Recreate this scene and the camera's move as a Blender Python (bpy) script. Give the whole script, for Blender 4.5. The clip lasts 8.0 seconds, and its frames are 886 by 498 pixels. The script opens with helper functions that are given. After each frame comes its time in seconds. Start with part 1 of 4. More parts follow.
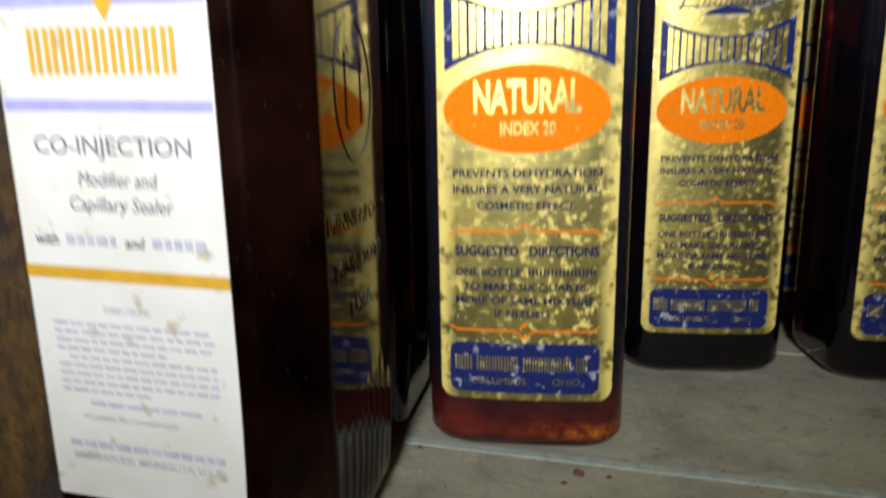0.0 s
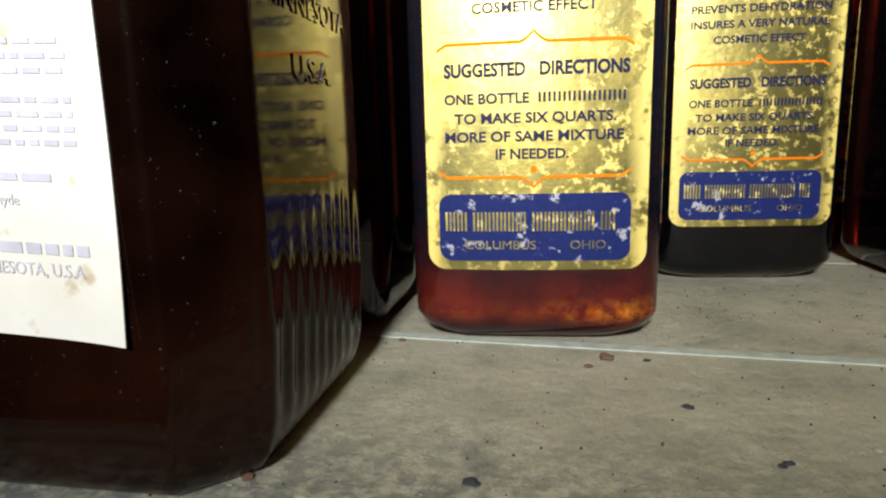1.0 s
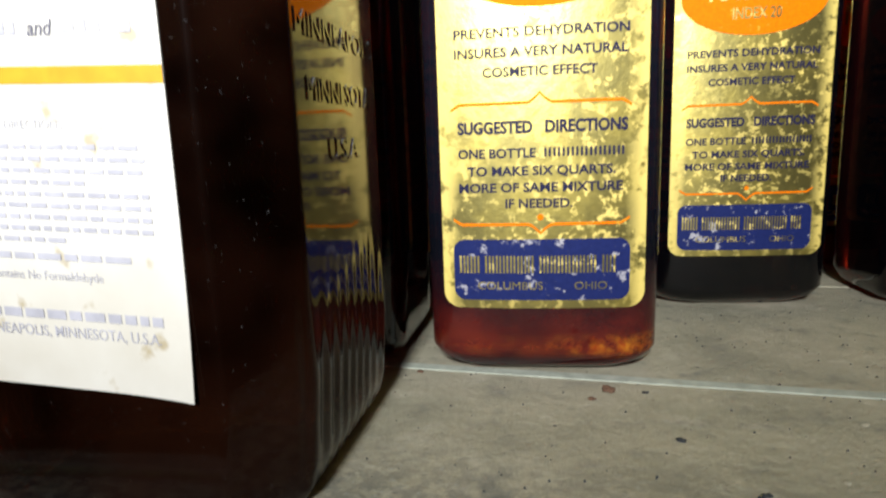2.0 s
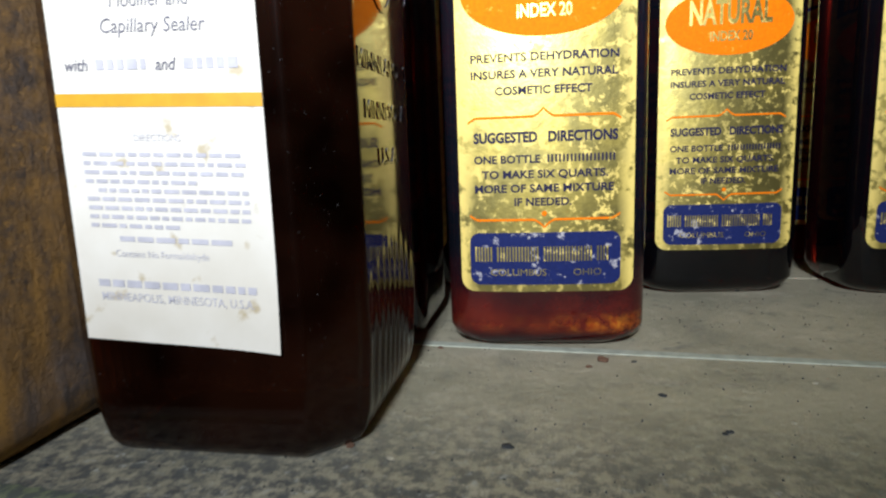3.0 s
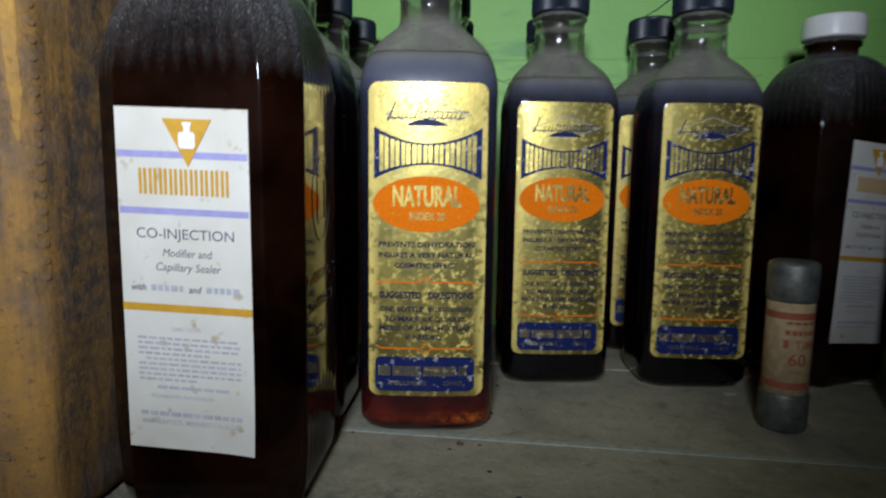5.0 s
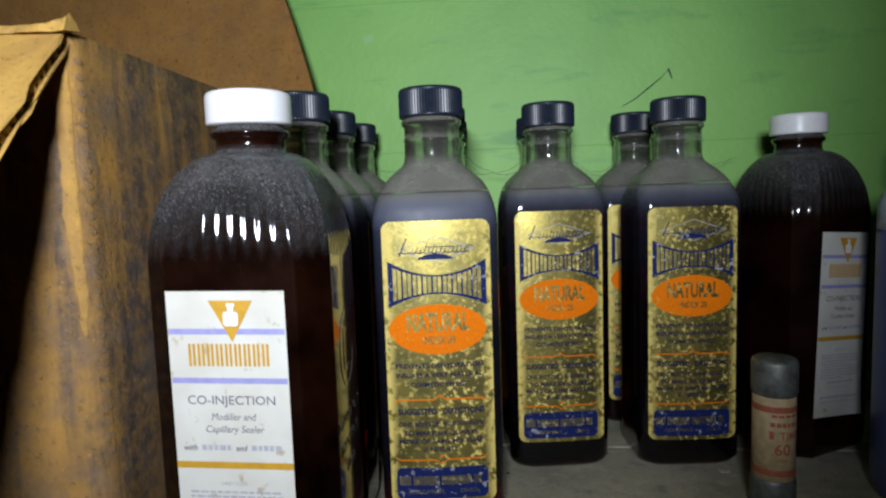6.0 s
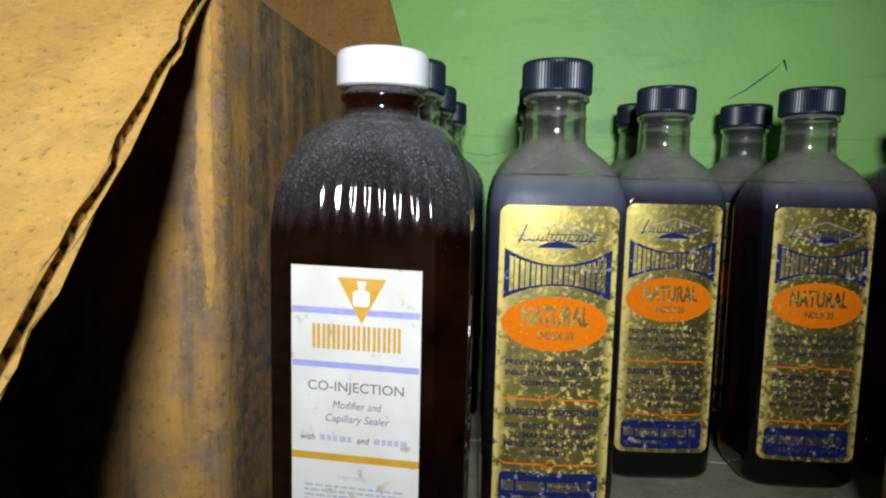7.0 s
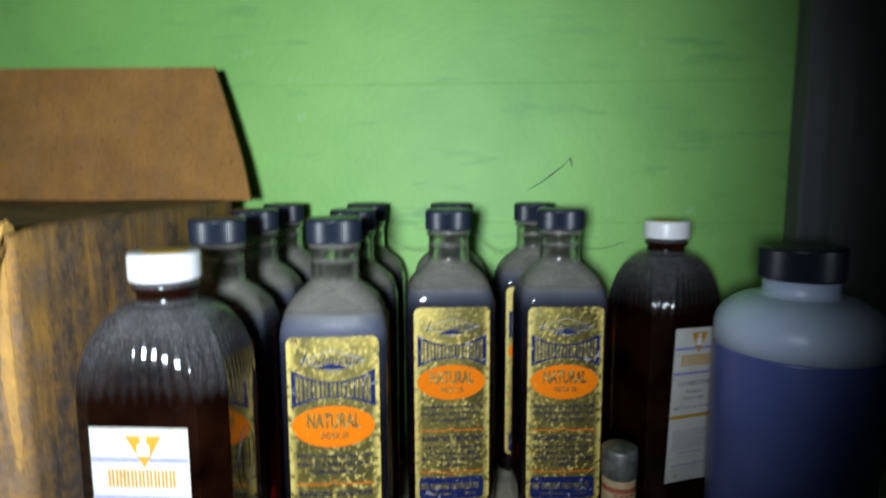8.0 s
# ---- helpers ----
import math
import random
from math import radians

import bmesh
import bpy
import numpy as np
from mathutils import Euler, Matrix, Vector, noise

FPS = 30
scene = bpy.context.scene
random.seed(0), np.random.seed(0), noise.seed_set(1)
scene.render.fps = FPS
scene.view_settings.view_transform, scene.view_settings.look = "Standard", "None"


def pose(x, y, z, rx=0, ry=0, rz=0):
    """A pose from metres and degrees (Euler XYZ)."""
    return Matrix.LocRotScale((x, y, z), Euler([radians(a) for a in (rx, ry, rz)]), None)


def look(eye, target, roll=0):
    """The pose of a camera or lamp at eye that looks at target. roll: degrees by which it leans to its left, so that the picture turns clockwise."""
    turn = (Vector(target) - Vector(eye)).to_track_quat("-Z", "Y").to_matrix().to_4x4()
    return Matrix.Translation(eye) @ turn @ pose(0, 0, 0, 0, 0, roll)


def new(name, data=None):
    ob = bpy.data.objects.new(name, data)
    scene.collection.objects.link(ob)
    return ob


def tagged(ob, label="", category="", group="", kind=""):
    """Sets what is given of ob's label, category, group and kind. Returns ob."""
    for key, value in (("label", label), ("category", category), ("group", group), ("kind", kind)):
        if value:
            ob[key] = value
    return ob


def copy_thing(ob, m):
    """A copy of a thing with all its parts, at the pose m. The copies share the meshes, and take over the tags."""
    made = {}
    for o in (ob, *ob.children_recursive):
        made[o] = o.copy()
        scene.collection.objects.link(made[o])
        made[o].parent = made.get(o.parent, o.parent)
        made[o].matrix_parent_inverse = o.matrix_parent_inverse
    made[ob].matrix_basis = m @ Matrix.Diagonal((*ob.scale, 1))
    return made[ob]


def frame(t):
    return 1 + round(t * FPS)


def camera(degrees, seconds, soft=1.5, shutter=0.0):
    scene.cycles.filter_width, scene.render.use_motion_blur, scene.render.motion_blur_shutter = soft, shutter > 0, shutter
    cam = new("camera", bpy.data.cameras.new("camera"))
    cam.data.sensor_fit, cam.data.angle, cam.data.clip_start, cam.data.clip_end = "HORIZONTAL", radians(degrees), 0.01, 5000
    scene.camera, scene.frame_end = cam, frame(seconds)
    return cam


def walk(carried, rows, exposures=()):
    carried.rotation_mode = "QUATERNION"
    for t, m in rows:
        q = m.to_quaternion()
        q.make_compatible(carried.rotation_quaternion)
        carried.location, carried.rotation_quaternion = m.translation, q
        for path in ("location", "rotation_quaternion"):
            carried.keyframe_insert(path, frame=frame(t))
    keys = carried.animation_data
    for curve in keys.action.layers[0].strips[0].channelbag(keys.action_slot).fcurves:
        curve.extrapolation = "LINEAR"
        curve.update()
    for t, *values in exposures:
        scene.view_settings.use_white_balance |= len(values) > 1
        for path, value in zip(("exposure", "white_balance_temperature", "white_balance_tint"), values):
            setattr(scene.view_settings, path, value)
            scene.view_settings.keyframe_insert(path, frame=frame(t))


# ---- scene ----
cam = camera(71.5, 8.0, soft=2.2, shutter=0.35)
PATH = [
    (0, (0.021, -0.001, 0.096), (-0.491, 1.894, -0.29), -1.0),
    (0.5, (0.016, 0.023, 0.052), (-0.488, 1.927, -0.294), -1.5),
    (1, (0.014, 0.029, 0.048), (-0.483, 1.934, -0.308), -1.5),
    (1.5, (0.013, 0.024, 0.052), (-0.495, 1.925, -0.307), -1.5),
    (2, (0.015, 0.018, 0.06), (-0.501, 1.918, -0.292), -2.0),
    (2.2, (0.016, 0.015, 0.065), (-0.5, 1.92, -0.26), -2.2),
    (3.3, (0.015, -0.024, 0.06), (-0.463, 1.886, -0.29), -1.8),
    (3.5, (0.017, -0.036, 0.063), (-0.437, 1.877, -0.304), -1.9),
    (4, (0.029, -0.06, 0.076), (-0.402, 1.861, -0.278), -3.6),
    (4.3, (0.013, -0.068, 0.099), (-0.395, 1.865, -0.213), 0.0),
    (4.5, (0.007, -0.071, 0.105), (-0.401, 1.871, -0.138), 0.0),
    (5, (0.04, -0.086, 0.114), (-0.221, 1.881, -0.135), 0.8),
    (5.2, (0.043, -0.097, 0.123), (-0.22, 1.873, -0.101), 0.0),
    (6.3, (0.025, -0.107, 0.168), (-0.215, 1.87, -0.011), -2.3),
    (6.5, (0.013, -0.097, 0.168), (-0.28, 1.873, -0.007), -1.1),
    (7, (-0.006, -0.091, 0.158), (-0.332, 1.871, -0.054), 1.3),
    (7.5, (0.02, -0.106, 0.185), (-0.251, 1.862, -0.039), 0.8),
    (7.7, (0.042, -0.112, 0.204), (-0.194, 1.857, -0.05), 1.0),
    (7.9, (0.075, -0.132, 0.225), (-0.093, 1.842, -0.052), 1.5),
    (8, (0.081, -0.145, 0.238), (-0.06, 1.833, -0.021), -0.2),
]
# seconds, stops, kelvin, tint
EXPOSURES = [(0, -0.6, 6700, 10), (0.5, 0.1, 6950, 10), (1, 0.3, 7000, 10), (2.2, 0.15, 6950, 10), (3.3, -0.15, 6400, 10), (3.7, -0.25, 6300, 9), (4.5, -1.05, 6200, 9), (5.2, -1.3, 6200, 9), (6.5, -0.95, 6400, 9), (7, -1.05, 6450, 9), (7.5, -1.4, 6250, 7), (8, -0.6, 6100, 4)]
walk(cam, [(t, look(eye, target, roll)) for t, eye, target, roll in PATH], EXPOSURES)

# ---- light ----
world = bpy.data.worlds.new("dark_room")
scene.world = world
world.use_nodes = True
world.node_tree.nodes["Background"].inputs[0].default_value = (0.75, 0.85, 1.0, 1)
world.node_tree.nodes["Background"].inputs[1].default_value = 0.007
TORCH, AIM = (0.030, -0.280, 0.245), (-0.078, 0.360, 0.228)
torch = new("torch_light", bpy.data.lights.new("torch_light", "SPOT"))
torch.data.energy, torch.data.color = 28.0, (0.87, 0.92, 1.0)
torch.data.spot_size, torch.data.spot_blend, torch.data.shadow_soft_size = radians(80), 1.0, 0.030
torch.matrix_world = look(TORCH, AIM)


# ---- materials ----
class Nodes:
    """Short hand for building a node material."""

    def __init__(self, name):
        self.mat = bpy.data.materials.new(name)
        self.mat.use_nodes = True
        self.tree = self.mat.node_tree
        self.bsdf = self.tree.nodes["Principled BSDF"]
        self.out = self.tree.nodes["Material Output"]
        self.coords = self.add("ShaderNodeTexCoord").outputs["Object"]
        self.vary = self.add("ShaderNodeObjectInfo").outputs["Random"]

    def add(self, kind):
        return self.tree.nodes.new(kind)

    def link(self, a, b):
        self.tree.links.new(a, b)

    def put(self, name, value):
        slot = self.bsdf.inputs[name]
        if hasattr(value, "is_linked"):
            self.link(value, slot)
        else:
            slot.default_value = (*value, 1) if isinstance(value, tuple) and len(slot.default_value) == 4 else value

    def spread(self, amount=1.0, stretch=(1, 1, 1)):
        """Object coordinates, moved by the object's own random number."""
        m = self.add("ShaderNodeVectorMath")
        m.operation = "MULTIPLY_ADD"
        self.link(self.coords, m.inputs[0])
        m.inputs[1].default_value = stretch
        c = self.add("ShaderNodeMath")
        c.operation = "MULTIPLY"
        self.link(self.vary, c.inputs[0])
        c.inputs[1].default_value = amount
        self.link(c.outputs[0], m.inputs[2])
        return m.outputs[0]

    def noise(self, scale, detail=4.0, rough=0.55, vector=None):
        n = self.add("ShaderNodeTexNoise")
        n.inputs["Scale"].default_value, n.inputs["Detail"].default_value, n.inputs["Roughness"].default_value = scale, detail, rough
        self.link(vector if vector is not None else self.coords, n.inputs["Vector"])
        return n.outputs["Fac"]

    def ramp(self, fac, *stops):
        r = self.add("ShaderNodeValToRGB")
        el = r.color_ramp.elements
        while len(el) < len(stops):
            el.new(0.5)
        for e, (p, c) in zip(el, stops):
            e.position = p
            e.color = (*c, 1) if isinstance(c, tuple) else (c, c, c, 1)
        self.link(fac, r.inputs[0])
        return r.outputs[0]

    def mix(self, fac, a, b):
        m = self.add("ShaderNodeMix")
        m.data_type = "RGBA"
        for slot, v in ((m.inputs[0], fac), (m.inputs[6], a), (m.inputs[7], b)):
            if hasattr(v, "is_linked"):
                self.link(v, slot)
            elif slot is m.inputs[0]:
                slot.default_value = v
            else:
                slot.default_value = (*v, 1)
        return m.outputs[2]

    def math(self, op, a, b=0.0):
        m = self.add("ShaderNodeMath")
        m.operation = op
        for slot, v in zip(m.inputs, (a, b)):
            if hasattr(v, "is_linked"):
                self.link(v, slot)
            else:
                slot.default_value = v
        return m.outputs[0]

    def axis(self, which, vector=None):
        s = self.add("ShaderNodeSeparateXYZ")
        self.link(vector if vector is not None else self.coords, s.inputs[0])
        return s.outputs[which]

    def upward(self):
        g = self.add("ShaderNodeNewGeometry")
        return self.axis(2, g.outputs["Normal"])

    def bump(self, height, strength=0.3, distance=0.0005):
        b = self.add("ShaderNodeBump")
        b.inputs["Strength"].default_value, b.inputs["Distance"].default_value = strength, distance
        self.link(height, b.inputs["Height"])
        self.link(b.outputs[0], self.bsdf.inputs["Normal"])

    def cover(self, fac, colour, rough=0.9):
        """A matt layer (dust, sediment, painted glow) over the shader, by a mask."""
        d = self.add("ShaderNodeBsdfPrincipled")
        d.inputs["Roughness"].default_value = rough
        d.inputs["Specular IOR Level"].default_value = 0.1
        if hasattr(colour, "is_linked"):
            self.link(colour, d.inputs["Base Color"])
        else:
            d.inputs["Base Color"].default_value = (*colour, 1)
        m = self.add("ShaderNodeMixShader")
        self.link(fac, m.inputs[0])
        last = self.out.inputs[0].links[0].from_socket
        self.link(last, m.inputs[1])
        self.link(d.outputs[0], m.inputs[2])
        self.link(m.outputs[0], self.out.inputs[0])


def plain(name, colour, rough=0.6, metal=0.0, wear=0.25, scale=300.0):
    """Paint, ink or plastic with slight mottling."""
    n = Nodes(name)
    dark = tuple(c * (1 - wear) for c in colour)
    n.put("Base Color", n.ramp(n.noise(scale, 5, vector=n.spread()), (0.35, dark), (0.65, colour)))
    n.put("Roughness", rough)
    n.put("Metallic", metal)
    return n.mat


def flaked(name, colour, rough, worn, amount):
    """Ink on foil, rubbed away in patches that show a paler ground."""
    n = Nodes(name)
    at = n.spread()
    mask = n.ramp(n.noise(260, 7, 0.65, at), (amount, 0.0), (amount + 0.05, 1.0))
    tone = n.ramp(n.noise(900, 3, vector=at), (0.3, tuple(c * 0.8 for c in colour)), (0.7, colour))
    n.put("Base Color", n.mix(mask, tone, worn))
    n.put("Specular IOR Level", 0.08)
    n.put("Roughness", rough)
    return n.mat


def amber_glass():
    n = Nodes("amber_glass")
    n.put("Base Color", (0.070, 0.014, 0.003))
    n.put("Roughness", 0.07)
    n.put("Transmission Weight", 1.0)
    n.put("IOR", 1.42)
    # the brown fluid inside is slightly cloudy
    n.cover(n.ramp(n.noise(26, 3), (0.38, 0.02), (0.64, 0.34)), (0.024, 0.0052, 0.0010), 0.6)
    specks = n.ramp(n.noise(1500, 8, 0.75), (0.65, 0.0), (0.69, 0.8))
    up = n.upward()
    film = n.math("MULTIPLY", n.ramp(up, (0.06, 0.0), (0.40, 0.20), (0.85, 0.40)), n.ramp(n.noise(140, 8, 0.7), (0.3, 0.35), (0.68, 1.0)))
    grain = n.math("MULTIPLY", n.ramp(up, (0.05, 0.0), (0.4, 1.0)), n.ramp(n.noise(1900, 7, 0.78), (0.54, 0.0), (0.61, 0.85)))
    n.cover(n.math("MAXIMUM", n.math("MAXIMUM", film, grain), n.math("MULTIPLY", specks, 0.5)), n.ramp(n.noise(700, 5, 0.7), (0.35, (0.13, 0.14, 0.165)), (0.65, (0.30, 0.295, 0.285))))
    return n.mat


def filled_glass(name, sediment_glow, dusty):
    """Clear glass with dark red fluid behind it, sediment and a painted red glow at its foot."""
    n = Nodes(name)
    z = n.axis(2)
    n.put("Base Color", (0.28, 0.014, 0.004))
    n.put("Roughness", n.ramp(z, (0.0, 0.03), (0.140, 0.03), (0.150, 0.03 + 0.32 * dusty ** 2)))
    n.put("Transmission Weight", 1.0)
    n.put("IOR", 1.45)
    at = n.spread()
    if sediment_glow:
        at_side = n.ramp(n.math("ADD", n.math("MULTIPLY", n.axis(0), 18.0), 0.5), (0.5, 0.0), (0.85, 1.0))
        # light shining through the low fluid, painted on as a matt red band
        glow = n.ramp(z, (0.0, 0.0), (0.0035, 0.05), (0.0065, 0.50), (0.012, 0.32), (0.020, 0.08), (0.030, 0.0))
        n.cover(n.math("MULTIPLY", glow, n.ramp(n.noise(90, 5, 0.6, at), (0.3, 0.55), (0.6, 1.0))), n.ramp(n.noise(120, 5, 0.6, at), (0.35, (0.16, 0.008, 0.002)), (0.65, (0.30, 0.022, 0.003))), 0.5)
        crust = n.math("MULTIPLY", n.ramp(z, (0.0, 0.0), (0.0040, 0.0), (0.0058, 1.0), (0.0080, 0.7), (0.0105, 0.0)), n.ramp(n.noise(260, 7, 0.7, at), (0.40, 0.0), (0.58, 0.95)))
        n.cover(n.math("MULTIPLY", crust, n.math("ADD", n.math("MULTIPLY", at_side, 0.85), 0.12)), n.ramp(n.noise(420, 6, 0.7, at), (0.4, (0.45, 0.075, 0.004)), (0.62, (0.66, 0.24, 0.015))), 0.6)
    specks = n.ramp(n.noise(700, 8, 0.75, at), (0.675, 0.0), (0.71, 0.5))
    haze = n.math("MULTIPLY", n.ramp(z, (0.0, 0.05 * dusty), (0.10, 0.10 * dusty), (0.145, 0.40 * dusty), (0.151, 0.85 * dusty), (0.1605, 0.92)), n.ramp(n.noise(90, 4, vector=at), (0.3, 0.75), (0.7, 1.0)))
    n.cover(n.math("MAXIMUM", specks, haze), n.ramp(n.math("MULTIPLY", z, 5.0), (0.70, (0.055, 0.066, 0.11)), (0.745, (0.075, 0.085, 0.13)), (0.785, (0.105, 0.112, 0.145)), (0.8125, (0.165, 0.160, 0.145))))
    return n.mat


def dusty_clear_glass():
    n = Nodes("dusty_clear_glass")
    n.put("Base Color", (0.86, 0.90, 0.84))
    n.put("Roughness", 0.06)
    n.put("Transmission Weight", 1.0)
    n.put("IOR", 1.5)
    at = n.spread()
    up = n.ramp(n.upward(), (0.0, 0.11), (0.30, 0.48), (0.7, 0.85))
    n.cover(n.math("MULTIPLY", up, n.ramp(n.noise(60, 5, 0.6, at), (0.25, 0.75), (0.65, 1.0))), n.ramp(n.noise(500, 4, vector=at), (0.3, (0.155, 0.150, 0.130)), (0.7, (0.215, 0.205, 0.175))))
    return n.mat


def gold_foil():
    n = Nodes("aged_gold_foil")
    at = n.spread(3.0)
    dull = n.ramp(n.noise(75, 6, 0.6, at), (0.40, 0.0), (0.56, 1.0))
    crumbs = n.ramp(n.noise(430, 6, 0.65, at), (0.535, 0.0), (0.605, 1.0))
    patch = n.math("MULTIPLY", n.ramp(n.noise(45, 3, 0.5, at), (0.38, 0.25), (0.62, 1.0)), crumbs)
    edge = n.ramp(n.math("ABSOLUTE", n.axis(0)), (0.0, 0.0), (0.0195, 0.0), (0.0235, 0.9))
    rim = n.math("MULTIPLY", edge, n.ramp(n.noise(300, 5, 0.6, at), (0.38, 0.0), (0.50, 1.0)))
    pale = n.math("MAXIMUM", patch, rim)
    metal = n.math("SUBTRACT", 1.0, pale)
    n.put("Base Color", n.mix(pale, n.mix(dull, (0.46, 0.37, 0.10), (0.29, 0.245, 0.08)), (0.68, 0.52, 0.13)))
    n.put("Metallic", n.math("MULTIPLY", metal, 0.90))
    n.put("Roughness", n.math("ADD", n.math("MULTIPLY", pale, 0.25), 0.36))
    n.bump(n.noise(300, 5, 0.6, at), 0.25, 0.0004)
    return n.mat


def aged_paper():
    n = Nodes("aged_white_paper")
    at = n.spread(2.0)
    n.put("Base Color", n.mix(n.ramp(n.noise(190, 3, 0.5, at), (0.63, 0.0), (0.72, 0.75)), n.ramp(n.noise(40, 5, vector=at), (0.3, (0.54, 0.515, 0.445)), (0.6, (0.63, 0.615, 0.56))), (0.36, 0.29, 0.16)))
    n.put("Roughness", 0.55)
    return n.mat


def cardboard(name, light, dark, stain=0.9):
    n = Nodes(name)
    long = n.add("ShaderNodeVectorMath")
    long.operation = "MULTIPLY"
    n.link(n.coords, long.inputs[0])
    long.inputs[1].default_value = (1, 1, 0.13)
    streak = n.noise(48, 7, 0.62, long.outputs[0])
    blotch = n.noise(30, 7, 0.65)
    fine = n.noise(420, 8, 0.7)
    tone = n.mix(n.ramp(blotch, (0.36, 0.0), (0.62, 1.0)), light, dark)
    tone = n.mix(n.math("MULTIPLY", n.ramp(streak, (0.44, 0.0), (0.56, stain)), n.ramp(n.noise(140, 6, 0.7), (0.35, 0.3), (0.6, 1.0))), tone, (0.055, 0.050, 0.050))
    tone = n.mix(n.ramp(fine, (0.57, 0.0), (0.66, 0.65)), tone, tuple(0.3 * c for c in dark))
    tone = n.mix(n.ramp(fine, (0.32, 0.45), (0.42, 0.0)), tone, tuple(min(0.7, 1.35 * c) for c in light))
    grime = n.math("MULTIPLY", n.ramp(n.noise(48, 6, 0.65), (0.50, 0.0), (0.66, 0.75 * stain)), n.ramp(n.noise(260, 6, 0.7), (0.35, 0.35), (0.6, 1.0)))
    tone = n.mix(grime, tone, (0.150, 0.120, 0.105))
    n.put("Base Color", tone)
    n.put("Roughness", 0.9)
    n.put("Specular IOR Level", 0.15)
    n.bump(n.math("ADD", n.math("MULTIPLY", streak, 1.5), fine), 0.5, 0.0012)
    return n.mat


def shelf_wood():
    n = Nodes("dusty_grey_shelf_paint")
    wide = n.noise(16, 7, 0.62)
    mid = n.noise(75, 7, 0.68)
    grit = n.noise(330, 9, 0.75)
    x, y = n.axis(0), n.axis(1)
    tone = n.ramp(wide, (0.30, (0.26, 0.255, 0.19)), (0.50, (0.40, 0.375, 0.275)), (0.70, (0.49, 0.455, 0.335)))
    tone = n.mix(n.ramp(mid, (0.32, 0.7), (0.46, 0.0)), tone, (0.19, 0.195, 0.165))
    tone = n.mix(n.ramp(mid, (0.55, 0.0), (0.68, 0.6)), tone, (0.56, 0.53, 0.41))
    tone = n.mix(n.ramp(grit, (0.32, 0.85), (0.40, 0.0)), tone, (0.075, 0.08, 0.08))
    # coarse grime towards the front
    near = n.ramp(y, (0.0, 1.0), (0.085, 1.0), (0.135, 0.0))
    tone = n.mix(n.math("MULTIPLY", near, n.ramp(n.noise(260, 9, 0.75), (0.43, 0.0), (0.55, 0.9))), tone, (0.070, 0.080, 0.086))
    tone = n.mix(n.math("MULTIPLY", near, n.ramp(grit, (0.57, 0.0), (0.64, 0.9))), tone, (0.46, 0.48, 0.44))
    lip = n.ramp(y, (0.0, 1.0), (0.068, 1.0), (0.078, 0.0))
    tone = n.mix(n.math("MULTIPLY", lip, n.ramp(n.noise(60, 7, 0.68), (0.38, 0.35), (0.54, 0.92))), tone, (0.085, 0.108, 0.108))
    long = n.add("ShaderNodeVectorMath")
    long.operation = "MULTIPLY"
    n.link(n.coords, long.inputs[0])
    long.inputs[1].default_value = (0.12, 1, 1)
    scratch = n.noise(330, 7, 0.7, long.outputs[0])
    tone = n.mix(n.math("MULTIPLY", lip, n.ramp(scratch, (0.56, 0.0), (0.64, 0.85))), tone, (0.05, 0.06, 0.065))
    tone = n.mix(n.math("MULTIPLY", lip, n.ramp(scratch, (0.30, 0.8), (0.37, 0.0))), tone, (0.48, 0.50, 0.44))
    n.put("Base Color", tone)
    n.put("Roughness", n.ramp(wide, (0.3, 0.5), (0.7, 0.75)))
    n.bump(n.math("ADD", grit, n.math("MULTIPLY", mid, 1.2)), 0.6, 0.0010)
    return n.mat


def wall_paint():
    n = Nodes("green_wall_paint")
    flat = n.add("ShaderNodeVectorMath")
    flat.operation = "MULTIPLY"
    n.link(n.coords, flat.inputs[0])
    flat.inputs[1].default_value = (0.35, 1, 1.6)
    brush = n.noise(30, 6, 0.6, flat.outputs[0])
    tone = n.ramp(n.noise(9, 5, 0.55), (0.30, (0.195, 0.43, 0.102)), (0.70, (0.270, 0.54, 0.130)))
    tone = n.mix(n.ramp(brush, (0.30, 0.55), (0.42, 0.0)), tone, (0.105, 0.29, 0.10))
    tone = n.mix(n.ramp(n.noise(55, 3, 0.5), (0.70, 0.0), (0.76, 0.5)), tone, (0.32, 0.56, 0.25))
    n.put("Base Color", tone)
    n.put("Roughness", 0.55)
    n.bump(n.math("ADD", brush, n.noise(200, 4)), 0.25, 0.0015)
    return n.mat


def old_wood():
    n = Nodes("weathered_grey_wood")
    long = n.add("ShaderNodeVectorMath")
    long.operation = "MULTIPLY"
    n.link(n.coords, long.inputs[0])
    long.inputs[1].default_value = (1, 1, 0.08)
    grain = n.noise(120, 6, 0.65, long.outputs[0])
    n.put("Base Color", n.mix(n.ramp(n.noise(25, 5), (0.35, 0.0), (0.7, 0.6)), n.ramp(grain, (0.3, (0.10, 0.10, 0.10)), (0.7, (0.19, 0.19, 0.185))), (0.13, 0.135, 0.14)))
    n.put("Roughness", 0.85)
    n.bump(grain, 0.5, 0.001)
    return n.mat


def milky_plastic():
    n = Nodes("milky_plastic")
    n.put("Base Color", n.ramp(n.noise(40, 3), (0.3, (0.48, 0.56, 0.76)), (0.7, (0.56, 0.63, 0.80))))
    n.put("Roughness", 0.38)
    n.put("Subsurface Weight", 0.3)
    n.put("Subsurface Radius", (0.01, 0.01, 0.012))
    return n.mat


